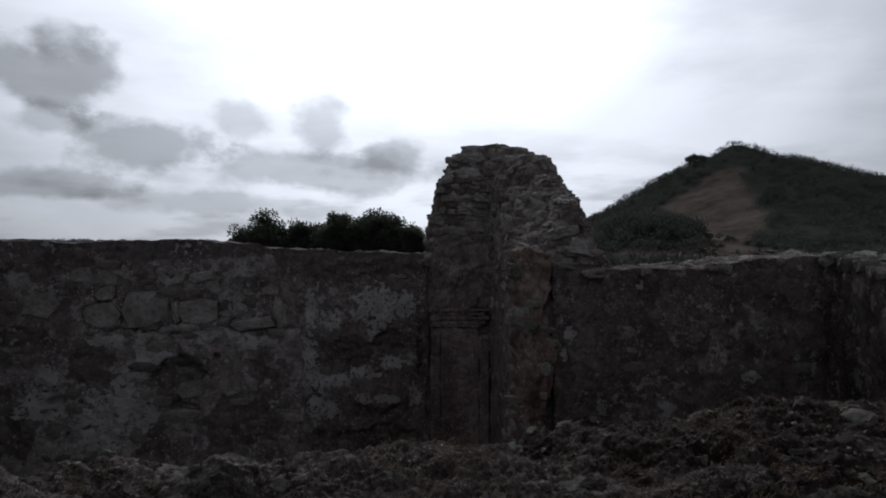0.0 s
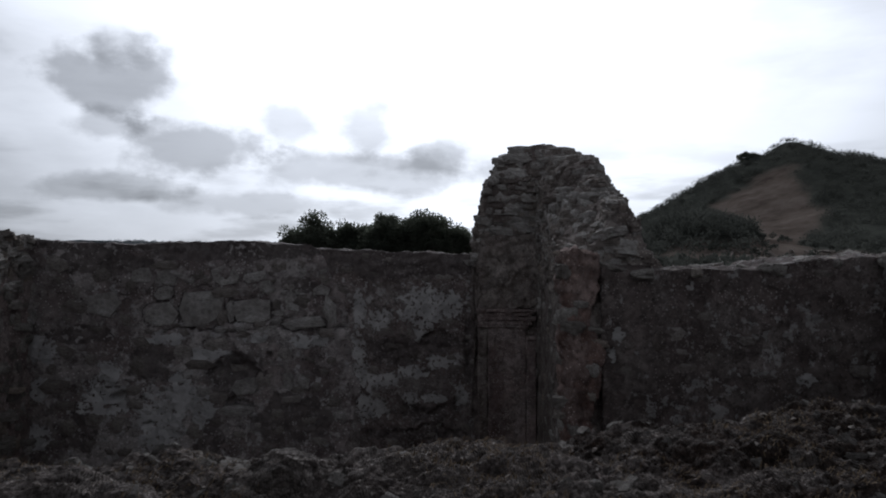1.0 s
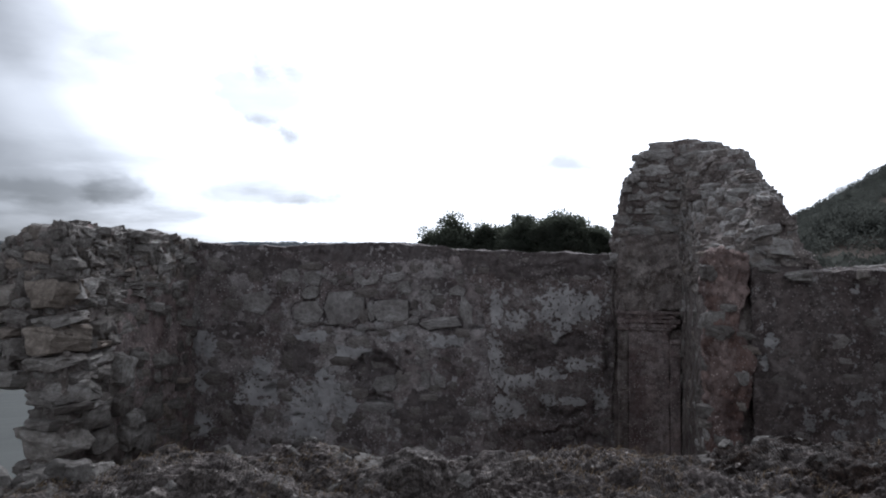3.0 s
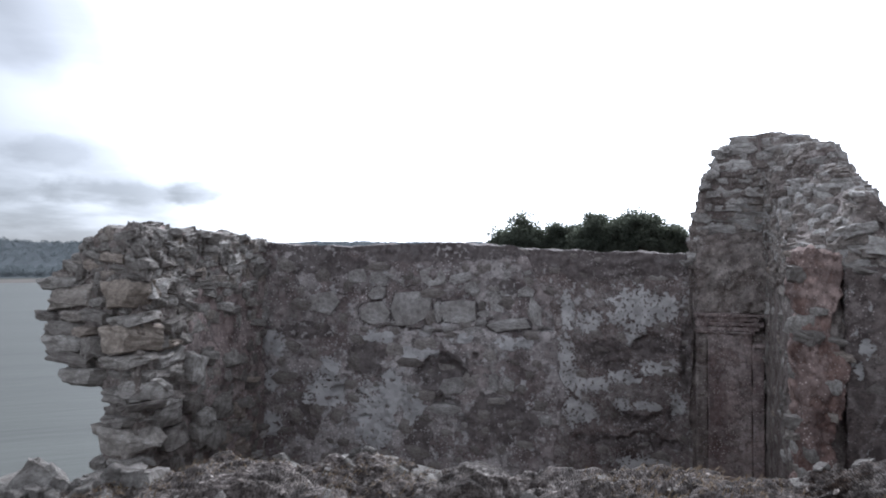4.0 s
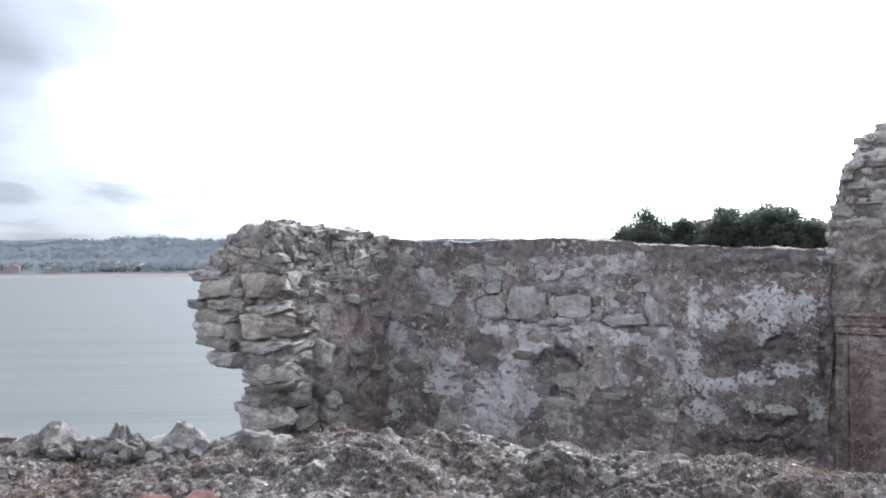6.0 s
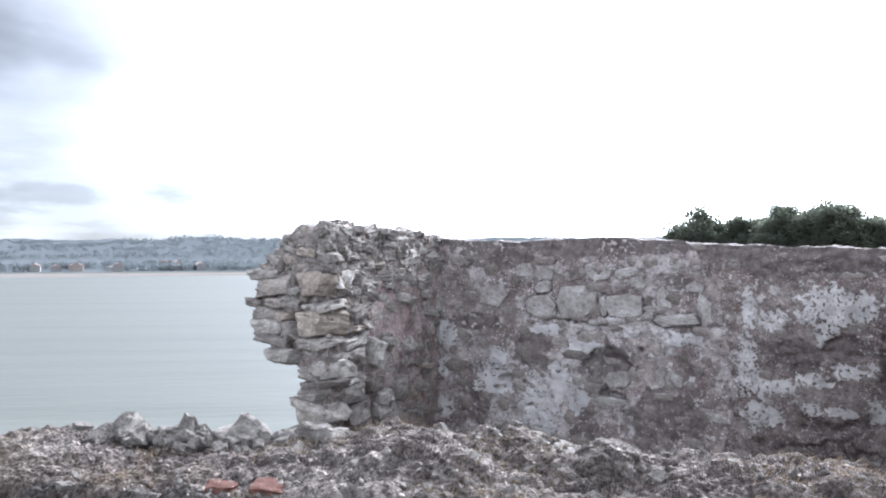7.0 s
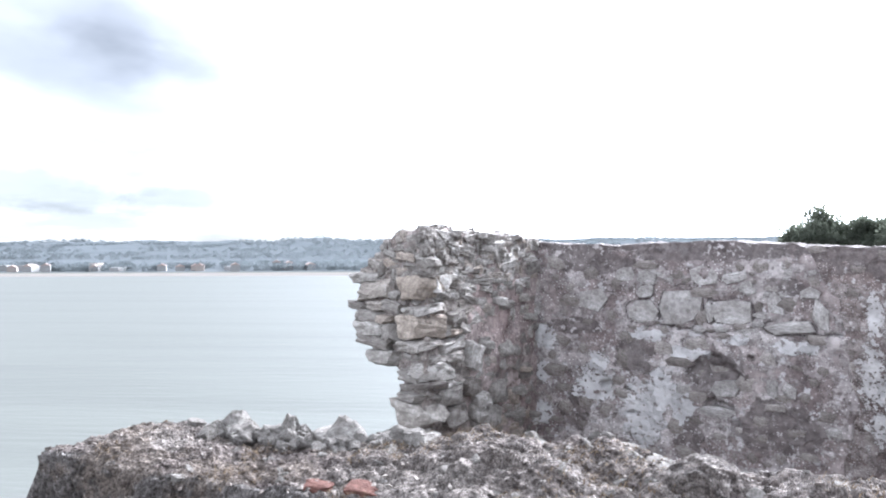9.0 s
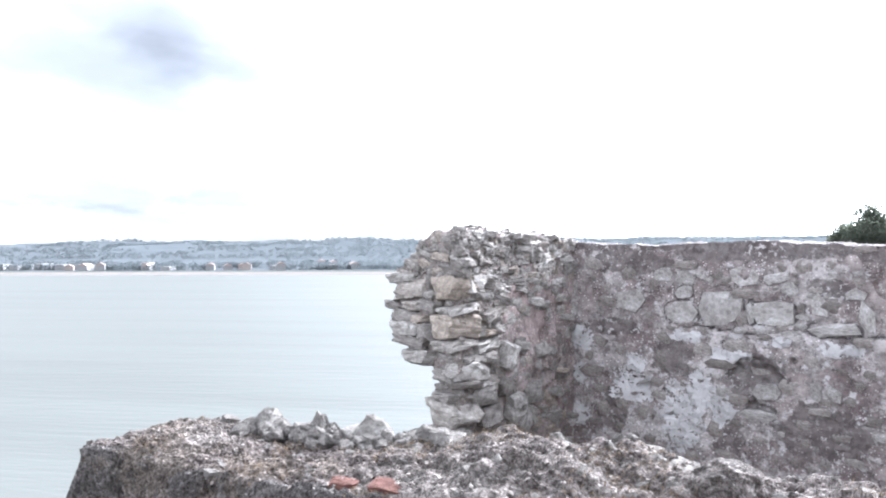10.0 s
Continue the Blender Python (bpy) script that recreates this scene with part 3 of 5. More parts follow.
# front wall: local x along it, local -y towards the open court
FRONT = wall_matrix(-2.236 - 1.30 * math.cos(radians(13)), 5.336 - 1.30 * math.sin(radians(13)), 13)
FRONT_PLASTER = [(0.60, 0.52, 0.34, 0.27), (0.62, 0.70, 0.20, 0.18), (1.00, 0.28, 0.34, 0.52), (1.14, 0.50, 0.22, 0.42), (0.14, 0.90, 0.24, 0.20), (0.14, 0.23, 0.20, 0.20), (1.02, 0.96, 0.28, 0.10), (1.70, 0.95, 0.22, 0.08), (1.36, 0.83, 0.30, 0.10), (0.13, 0.60, 0.12, 0.22), (2.12, 0.92, 0.34, 0.10), (1.30, 0.42, 0.2, 0.26)]
FRONT_HOLES = [(1.54, 0.70, 0.42, 0.26), (1.57, 0.45, 0.25, 0.07), (0.67, 0.54, 0.09, 0.09), (1.81, 0.81, 0.07, 0.07), (0.90, 0.53, 0.05, 0.05), (0.89, 0.30, 0.07, 0.06), (0.77, 0.31, 0.05, 0.04)]
FRONT_BARE = [(0.92, 0.78, 0.34, 0.30), (1.56, 0.66, 0.46, 0.36), (0.42, 1.00, 0.5, 0.14), (0.42, 0.30, 0.24, 0.4), (1.36, 0.14, 0.24, 0.4), (2.0, 0.30, 0.6, 0.4), (0.55, 1.55, 0.8, 0.22), (1.5, 1.62, 1.4, 0.14), (2.05, 1.36, 0.3, 0.14)]
FRONT_STONES = [(1.30, 1.19, 0.30, 0.31), (1.68, 1.17, 0.30, 0.18), (1.00, 1.14, 0.25, 0.19), (1.03, 1.31, 0.14, 0.10), (2.08, 1.06, 0.32, 0.10), (1.52, 1.17, 0.06, 0.17)]
FRONT_SMALL = [(1.05, 1.43, 0.17, 0.12), (0.86, 1.45, 0.14, 0.13), (1.48, 1.45, 0.19, 0.15), (1.70, 1.43, 0.17, 0.09), (1.79, 1.35, 0.12, 0.10), (0.59, 1.23, 0.24, 0.20), (0.08, 1.15, 0.09, 0.13), (1.99, 1.23, 0.13, 0.18), (2.22, 1.32, 0.16, 0.09), (2.28, 1.16, 0.12, 0.22), (1.80, 1.02, 0.14, 0.05), (1.86, 1.08, 0.09, 0.05), (1.88, 1.15, 0.11, 0.05), (1.96, 0.61, 0.08, 0.13), (2.07, 0.60, 0.11, 0.11), (1.64, 0.58, 0.20, 0.13), (1.31, 0.55, 0.10, 0.10), (1.56, 0.39, 0.26, 0.08), (2.36, 0.32, 0.11, 0.08), (1.60, 1.03, 0.12, 0.04), (1.44, 1.02, 0.10, 0.04)]


def joint(x, z):
    """The open joint round each of the large stones: 1 along its outline."""
    best = 0.0
    for cx, cz, w, h in FRONT_STONES:
        if abs(x - cx) < w and abs(z - cz) < h:
            d = (abs((x - cx) / (w * 0.53)) ** 2.6 + abs((z - cz) / (h * 0.53)) ** 2.6) ** (1 / 2.6)
            best = max(best, math.exp(-((d - 1.03) * min(w, h) * 0.5 / 0.008) ** 2))
    return best


def front_wall():
    rng.seed(51)
    length, thick = 2.62, 0.7

    def form(u, v, w):
        x = u * length
        end = 0.0
        top = 1.70 + 0.012 * math.sin(x * 5) + 0.02 * fnoise((x, 0, 0), 3) - 0.42 * smooth01(2.15, 2.62, x) ** 2
        end = (0.10 * fnoise((0, v * 0.7, w * 1.7), 2.5, 4, 4.0) + 0.10 * (0.5 - w)) * smooth01(0.84, 1.0, u)
        turn = 0.45 * v * smooth01(0.80, 1.0, u)
        top -= 0.30 * v * smooth01(0.82, 1.0, u)
        return (x - 0.12 + end - turn, v * thick, near(-1.6, top, w))

    me = block(176, 20, 210, form)

    def amount(p, n):
        d = 0.016 * fnoise(p, 3.0, 5) + 0.010 * fnoise(p, 12.0, 4, 2.0)
        if n[1] < -0.5:
            hole = blobs(p[0] + 0.07 * fnoise(p, 7), p[2] + 0.07 * fnoise(p, 7, 3, 5.0), FRONT_HOLES)
            d -= (0.075 + 0.018 * math.sin(46 * p[2] + 4 * fnoise(p, 3, 3))) * smooth01(0.0, 0.30, hole) + 0.012 * joint(p[0] + 0.02 * fnoise(p, 7), p[2] + 0.02 * fnoise(p, 7, 3, 4.0))
            d -= 0.035 * math.exp(-((p[2] - 1.02 - 0.05 * fnoise((p[0], 0, 0), 3)) / 0.010) ** 2) * smooth01(0.9, 1.0, p[0])
        return d

    relief(me, amount)
    mark(me, "plaster", lambda p: 0.5 + 0.9 * max(-0.6, min(0.6, blobs(p.x, p.z, FRONT_PLASTER))))
    # The top rim is painted dark to hold down its bright lit line.
    mark(me, "bare", lambda p: 1.3 if p.z > 1.655 else 0.5 + 0.8 * max(-0.6, min(0.6, blobs(p.x, p.z, FRONT_BARE))))
    # Dark joints; along the crack the dark colour also stands in for its shadow.
    mark(me, "joint", lambda p: max(joint(p.x + 0.02 * fnoise(p, 7), p.z + 0.02 * fnoise(p, 7, 3, 4.0)), 0.8 * math.exp(-((p.z - 1.02 - 0.05 * fnoise((p.x, 0, 0), 3)) / 0.013) ** 2) * smooth01(0.9, 1.0, p.x)) if p.y < 0.2 else 0.0)
    wall = solid("wall_front", me, FACE)
    wall.matrix_world = FRONT
    tagged(wall, "ruined rubble stone wall with flaking grey lime plaster", "wall", kind="structure")
    for x, z, w, h in FRONT_STONES + FRONT_SMALL:
        deep = 0.0 if blobs(x, z, FRONT_HOLES) < 0 else 0.06
        put_stone(wall, "slab", (x, 0.047 + deep + rng.uniform(-0.004, 0.004), z), (w * 1.08, 0.13, h * 1.08), Euler((rng.uniform(-0.02, 0.02), rng.choice((0, math.pi)) + rng.uniform(-0.15, 0.15), math.pi + rng.uniform(-0.02, 0.02))))
    # small stones packed in the joints, then the ones half lost in mortar
    for k in range(60):
        x = 0.9 + 1.38 * rng.random()
        z = 1.045 + rng.uniform(-0.03, 0.03) if k < 16 else rng.uniform(1.1, 1.5)
        w = rng.uniform(0.04, 0.09)
        if all(math.hypot((x - a) / (c + w), (z - b) / (d + w)) > 0.52 for a, b, c, d in FRONT_STONES):
            put_stone(wall, rng.choice(("slab", "dark_slab")), (x, 0.044, z), (w, 0.1, w * rng.uniform(0.35, 0.8)), Euler((0, rng.uniform(-0.4, 0.4), math.pi)))
    taken = FRONT_STONES + FRONT_SMALL
    stones_over(wall, me, 120, (0.06, 0.24), (0.05, 0.16), lambda p, n: n.y < -0.6 and p.z > -0.3 and blobs(p.x, p.z, FRONT_PLASTER) < -0.1 and blobs(p.x, p.z, taken) < -0.25 and p.x < 2.3 and p.z < 1.58, key="dark_slab", gap=1.1, sink=0.44, deep=0.5, jitter=0.05)
    return wall


front_wall()

# back wall of the inner room, and the pier with its pilaster
BACK = wall_matrix(-3.05, 9.5, 0)
BACK_PLASTER = [(2.17, 0.90, 0.66, 0.58), (2.52, 0.93, 0.30, 0.32), (2.10, 0.52, 0.10, 0.20), (1.25, 0.14, 0.25, 0.75), (1.43, -0.08, 0.28, 0.28), (1.57, 0.72, 0.31, 0.28), (1.67, -0.09, 0.36, 0.18), (2.04, 0.02, 0.45, 0.17), (2.39, 0.16, 0.40, 0.18), (1.99, -0.34, 0.20, 0.22), (2.30, -0.33, 0.38, 0.12), (2.66, -0.30, 0.20, 0.30), (1.42, -0.46, 0.50, 0.34), (2.28, -1.08, 0.78, 0.18), (1.28, 0.85, 0.2, 0.5)]
BACK_HOLES = [(1.77, 0.29, 0.68, 0.42), (2.37, 0.42, 0.62, 0.26), (2.06, -0.52, 0.42, 0.24), (2.36, -0.52, 0.28, 0.20), (2.61, -0.42, 0.20, 0.20), (2.06, -0.80, 1.50, 0.16), (2.78, 0.36, 0.18, 0.95)]
BACK_BARE = BACK_HOLES + [(1.97, 1.44, 1.9, 0.34)]


def back_wall():
    def form(u, v, w):
        x = u * 3.1 - 0.2
        top = 1.66 - 0.045 * x * 0.9 + 0.03 * fnoise((x, 0, 0), 2.5) + 0.06
        return (x, v * 0.6, near(-1.7, top, w))

    me = block(140, 10, 130, form)

    def amount(p, n):
        d = 0.03 * fnoise(p, 2.0, 5) + 0.012 * fnoise(p, 9.0, 4, 2.0)
        if n[1] < -0.5:
            d -= 0.05 * smooth01(0.0, 0.4, blobs(p[0] + 0.14 * fnoise(p, 4), p[2] + 0.14 * fnoise(p, 4, 3, 5.0), BACK_HOLES))
            d += 0.014 * math.sin(34 * p[2] + 5 * fnoise(p, 2.0, 3)) * smooth01(0.0, 0.3, blobs(p[0], p[2], BACK_BARE))
        return d

    relief(me, amount)
    mark(me, "plaster", lambda p: 0.5 + 0.9 * max(-0.6, min(0.6, blobs(p.x, p.z, BACK_PLASTER))))
    # Above 1.50 the dark colour likewise offsets the light on the top.
    mark(me, "bare", lambda p: 1.3 if p.z > 1.50 else 0.5 + 0.8 * max(-0.6, min(0.6, blobs(p.x, p.z, BACK_BARE))))
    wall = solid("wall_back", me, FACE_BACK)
    wall.matrix_world = BACK
    tagged(wall, "inner ruined wall with patches of pale lime plaster", "wall", kind="structure")
    stones_over(wall, me, 60, (0.12, 0.3), (0.07, 0.14), lambda p, n: n.y < -0.6 and blobs(p.x, p.z, BACK_PLASTER) < 0, key="dark_slab", gap=1.2, sink=0.42, deep=0.4, jitter=0.08)


back_wall()


def pier_and_vault():
    """The tall pier with the stump of a vault above, and the cross wall that comes forward from it."""
    pier = new("vault_pier")
    tagged(pier, "tall broken stone pier with the rubble stump of a vault", "ruin")

    def form(u, v, w):
        x = near(-0.22, 1.64, u)
        y = near(9.35, 10.3, v)
        half = abs(u - 0.5) * 2
        top = 1.30 + 1.72 * max(0.0, 1 - half ** 2.8) ** 0.5 + 0.05 * fnoise((x, y, 0), 2.0)
        z = near(-1.7, top, w)
        return (x + 0.06 * fnoise((x, y, z), 1.5), y - 0.12 * smooth01(1.7, 2.6, z) * (1 - v), z)

    me = block(60, 24, 110, form)
    relief(me, lambda p, n: 0.05 * fnoise(p, 2.2, 5) + 0.02 * fnoise(p, 9, 3))
    solid("core", me, CORE, pier)
    stones_over(pier, me, 230, (0.16, 0.42), (0.07, 0.15), lambda p, n: p.z > 1.5 and n.y < 0.5, key="pale", gap=0.6, sink=0.38, deep=0.45, tries=30000)
    stones_over(pier, me, 300, (0.08, 0.2), (0.04, 0.09), lambda p, n: p.z > 1.45 and n.y < 0.5, gap=0.7, sink=0.25, joined=True)

    cross = new("cross_wall")
    tagged(cross, "broken cross wall of rubble with reddish mortar end", "ruin")

    def form2(u, v, w):
        y = near(5.65, 9.5, v)
        x0, x1 = near(0.66, 0.62, v), near(1.36, 1.58, v)
        x = near(x0, x1, u)
        # the heap climbs from the broken end, highest along its right side at first
        top = near(near(1.62, 2.02, smooth01(0.15, 0.6, u)), 2.80, smooth01(0.0, 0.85, v))
        top -= (0.40 + 0.15 * (1 - v)) * smooth01(0.58, 1.0, u) + 0.28 * smooth01(0.3, 0.0, u) * smooth01(0.1, 0.4, v)
        z = near(-1.7, top + 0.06 * fnoise((x, y, 0), 2.5), w)
        # the end leans back towards its top and is ragged
        y += 0.20 * smooth01(1.0, 1.7, z) * (1 - v) + 0.1 * fnoise((x, 0, z), 2.0, 4) * (1 - v)
        return (x, y, z)

    me2 = block(40, 96, 110, form2)
    relief(me2, lambda p, n: 0.03 * fnoise(p, 2.4, 4) + 0.012 * fnoise(p, 9, 3))
    solid("core", me2, CORE, cross)

    def form3(u, v, w):
        z = near(-1.6, 1.66 - 0.12 * abs(u - 0.4), w)
        ragged = 0.16 * fnoise((0, 0, z), 1.9, 5) + 0.05 * fnoise((0, 2, z), 7.0, 3)
        x = near(0.57 + ragged * 0.6, 0.83 + 0.09 * fnoise((3, 0, z), 2.3, 4), u)
        return (x, near(5.50, 5.9, v) + 0.10 * smooth01(0.7, 1.6, z) + 0.05 * abs(u - 0.4), z)

    me5 = block(40, 12, 170, form3)
    relief(me5, lambda p, n: 0.045 * fnoise((p[0] * 2.0, p[1], p[2] * 0.6), 3.0, 5) + 0.030 * fnoise((p[0] * 1.6, p[1], p[2] * 0.7), 9, 4) + 0.014 * fnoise(p, 26, 3))
    tagged(solid("broken_end", me5, RED_END, cross), "reddish mortar of the broken end")
    stones_over(cross, me5, 24, (0.08, 0.22), (0.05, 0.12), lambda p, n: n.y < -0.3 and p.z > -0.2, gap=0.9, sink=0.42, deep=0.7)
    stones_over(cross, me2, 230, (0.16, 0.38), (0.07, 0.15), lambda p, n: p.z > 1.5 and n.y < 0.6, key="pale", gap=0.52, sink=0.36, deep=0.55, tries=60000)
    stones_over(cross, me2, 800, (0.08, 0.2), (0.04, 0.09), lambda p, n: p.z > 0.2 and n.y < 0.6 and (p.z > 1.45 or (n.x < -0.5 and p.z > 1.25)), gap=0.6, sink=0.25, joined=True, tries=60000)
    stones_over(cross, me2, 80, (0.12, 0.3), (0.06, 0.13), lambda p, n: n.x < -0.5 and -0.3 < p.z < 1.5 and p.y > 5.9, gap=0.9, sink=0.4)

    # pilaster with its impost moulding
    pil = new("pilaster")
    tagged(pil, "worn reddish pilaster with a moulded impost band", "pilaster")

    def strip(name, x0, x1, y0, y1, z0, z1, mat, n=(24, 6, 60), wear=0.012):
        me3 = block(*n, lambda u, v, w: (near(x0, x1, u), near(y0, y1, v), near(z0, z1, w)))
        relief(me3, lambda p, q: wear * fnoise(p, 4, 5) + wear * 0.6 * fnoise(p, 16, 3))
        return solid(name, me3, mat, pil)

    strip("shaft", -0.02, 0.47, 9.25, 9.45, -1.6, 0.668, RED_FACE)
    strip("edge_strip", -0.15, -0.025, 9.262, 9.45, -1.6, 0.66, CORE, (6, 6, 60), 0.02)
    strip("edge_strip", 0.475, 0.60, 9.21, 9.45, -1.6, 0.50, RED_FACE, (6, 6, 60))
    strip("edge_cap", 0.47, 0.66, 9.19, 9.45, 0.502, 0.55, RED_FACE, (8, 6, 4))
    strip("niche", 0.472, 0.66, 9.28, 9.45, 0.552, 0.66, CORE, (8, 6, 6))
    for x0, x1, y0, z0, z1 in ((-0.16, 0.50, 9.205, 0.664, 0.69), (-0.14, 0.55, 9.232, 0.692, 0.745), (-0.15, 0.60, 9.215, 0.747, 0.80), (-0.14, 0.55, 9.235, 0.802, 0.855), (-0.17, 0.64, 9.20, 0.857, 0.90)):
        strip("impost_band", x0, x1, y0, 9.45, z0, z1, RED_FACE, (40, 6, 4), 0.016)
    for y0, z0, z1 in ((9.20, -1.10, -1.05), (9.215, -1.18, -1.102), (9.19, -1.26, -1.182)):
        strip("foot_band", -0.03, 0.48, y0, 9.45, z0, z1, RED_FACE, (30, 6, 4), 0.014)
    strip("upper_shaft", -0.14, 0.74, 9.25, 9.45, 0.902, 1.86, CORE, (40, 6, 50), wear=0.04)


pier_and_vault()


def right_wall():
    def form(u, v, w):
        x = u * 3.2
        top = 1.50 + 0.04 * fnoise((x, 0, 0), 2.5) + 0.08 * smooth01(1.2, 1.8, x)
        return (x, v * 0.9, near(-1.6, top, w))

    me = block(150, 30, 130, form)
    relief(me, lambda p, n: 0.035 * fnoise(p, 2.4, 5) + 0.018 * fnoise(p, 10.0, 4, 2.0))
    spots = [(0.12, 0.98, 0.12, 0.16), (0.08, 0.82, 0.07, 0.2), (1.53, 0.64, 0.2, 0.11)]
    mark(me, "plaster", lambda p: 0.32 + 0.9 * max(-1.0, min(0.7, blobs(p.x, p.z, spots) - 0.05)))
    wall = solid("wall_right", me, FACE_SHADED)
    wall.matrix_world = wall_matrix(0.87, 5.56, 0)
    tagged(wall, "low ruined stone wall, stained, with its shade put into the dark colour", "wall", kind="structure")
    stones_over(wall, me, 24, (0.1, 0.24), (0.06, 0.12), lambda p, n: n.y < -0.6 and p.z > 0.2, key="dark_slab", gap=1.3, sink=0.46, deep=0.5, jitter=0.06)
    stones_over(wall, me, 80, (0.08, 0.26), (0.04, 0.10), lambda p, n: n.z > 0.6, key="rough", gap=0.95, sink=0.45, jitter=0.3)

    def form2(u, v, w):
        y = near(5.6, 2.9, v)
        x = near(3.0, 4.2, u) - 0.1 * v
        top = near(1.62, 1.15, v) + 0.08 * fnoise((x, y, 0), 2.0)
        return (x, y, near(-1.6, top, w))

    me2 = block(40, 80, 80, form2)
    me2.flip_normals()
    relief(me2, lambda p, n: 0.04 * fnoise(p, 2.4, 5) + 0.018 * fnoise(p, 10.0, 4, 2.0))
    mark(me2, "plaster", lambda p: -0.2)
    w2 = solid("wall_right_return", me2, FACE_SHADED)
    tagged(w2, "collapsed rubble return wall sloping down", "wall", kind="structure")
    stones_over(w2, me2, 140, (0.1, 0.32), (0.05, 0.12), lambda p, n: n.z > 0.5, gap=0.8, sink=0.2)


right_wall()


STUB_STONES = [(-0.17, 1.38, 0.41, 0.16), (-0.79, 1.34, 0.66, 0.13), (-0.86, 1.13, 0.52, 0.11), (-0.41, 1.23, 0.29, 0.09), (-0.1, 1.23, 0.28, 0.07), (-0.14, 1.12, 0.36, 0.17), (-0.17, 0.98, 0.41, 0.08), (-0.46, 1.03, 0.2, 0.14), (-0.8, 1.04, 0.45, 0.11), (-0.72, 0.94, 0.55, 0.09), (-0.6, 0.84, 0.5, 0.12), (-0.04, 0.71, 0.15, 0.05), (-0.17, 0.61, 0.3, 0.07), (-0.29, 0.55, 0.25, 0.06), (-0.15, 0.5, 0.39, 0.16), (-0.67, 1.22, 0.23, 0.07), (-0.99, 1.21, 0.27, 0.06), (-0.17, 0.77, 0.27, 0.09), (-0.88, 1.43, 0.49, 0.08), (-0.56, 1.14, 0.23, 0.07)]
STUB_SIDE = [(0.28, 0.97, 0.34, 0.09), (0.11, 0.79, 0.36, 0.12), (0.11, 0.88, 0.22, 0.07), (0.31, 0.87, 0.23, 0.08), (0.18, 0.69, 0.24, 0.06), (0.26, 0.61, 0.34, 0.14), (0.32, 1.16, 0.16, 0.12), (0.29, 1.06, 0.17, 0.07), (0.35, 0.43, 0.32, 0.15), (0.14, 1.42, 0.2, 0.11), (0.17, 1.34, 0.18, 0.07), (0.59, 0.85, 0.24, 0.22), (1.02, 0.85, 0.23, 0.13), (0.62, 0.4, 0.18, 0.18), (0.78, 0.34, 0.23, 0.19), (0.92, 0.52, 0.28, 0.17), (0.66, 0.51, 0.18, 0.1), (0.52, 0.62, 0.17, 0.14), (0.42, 1.07, 0.11, 0.08)]


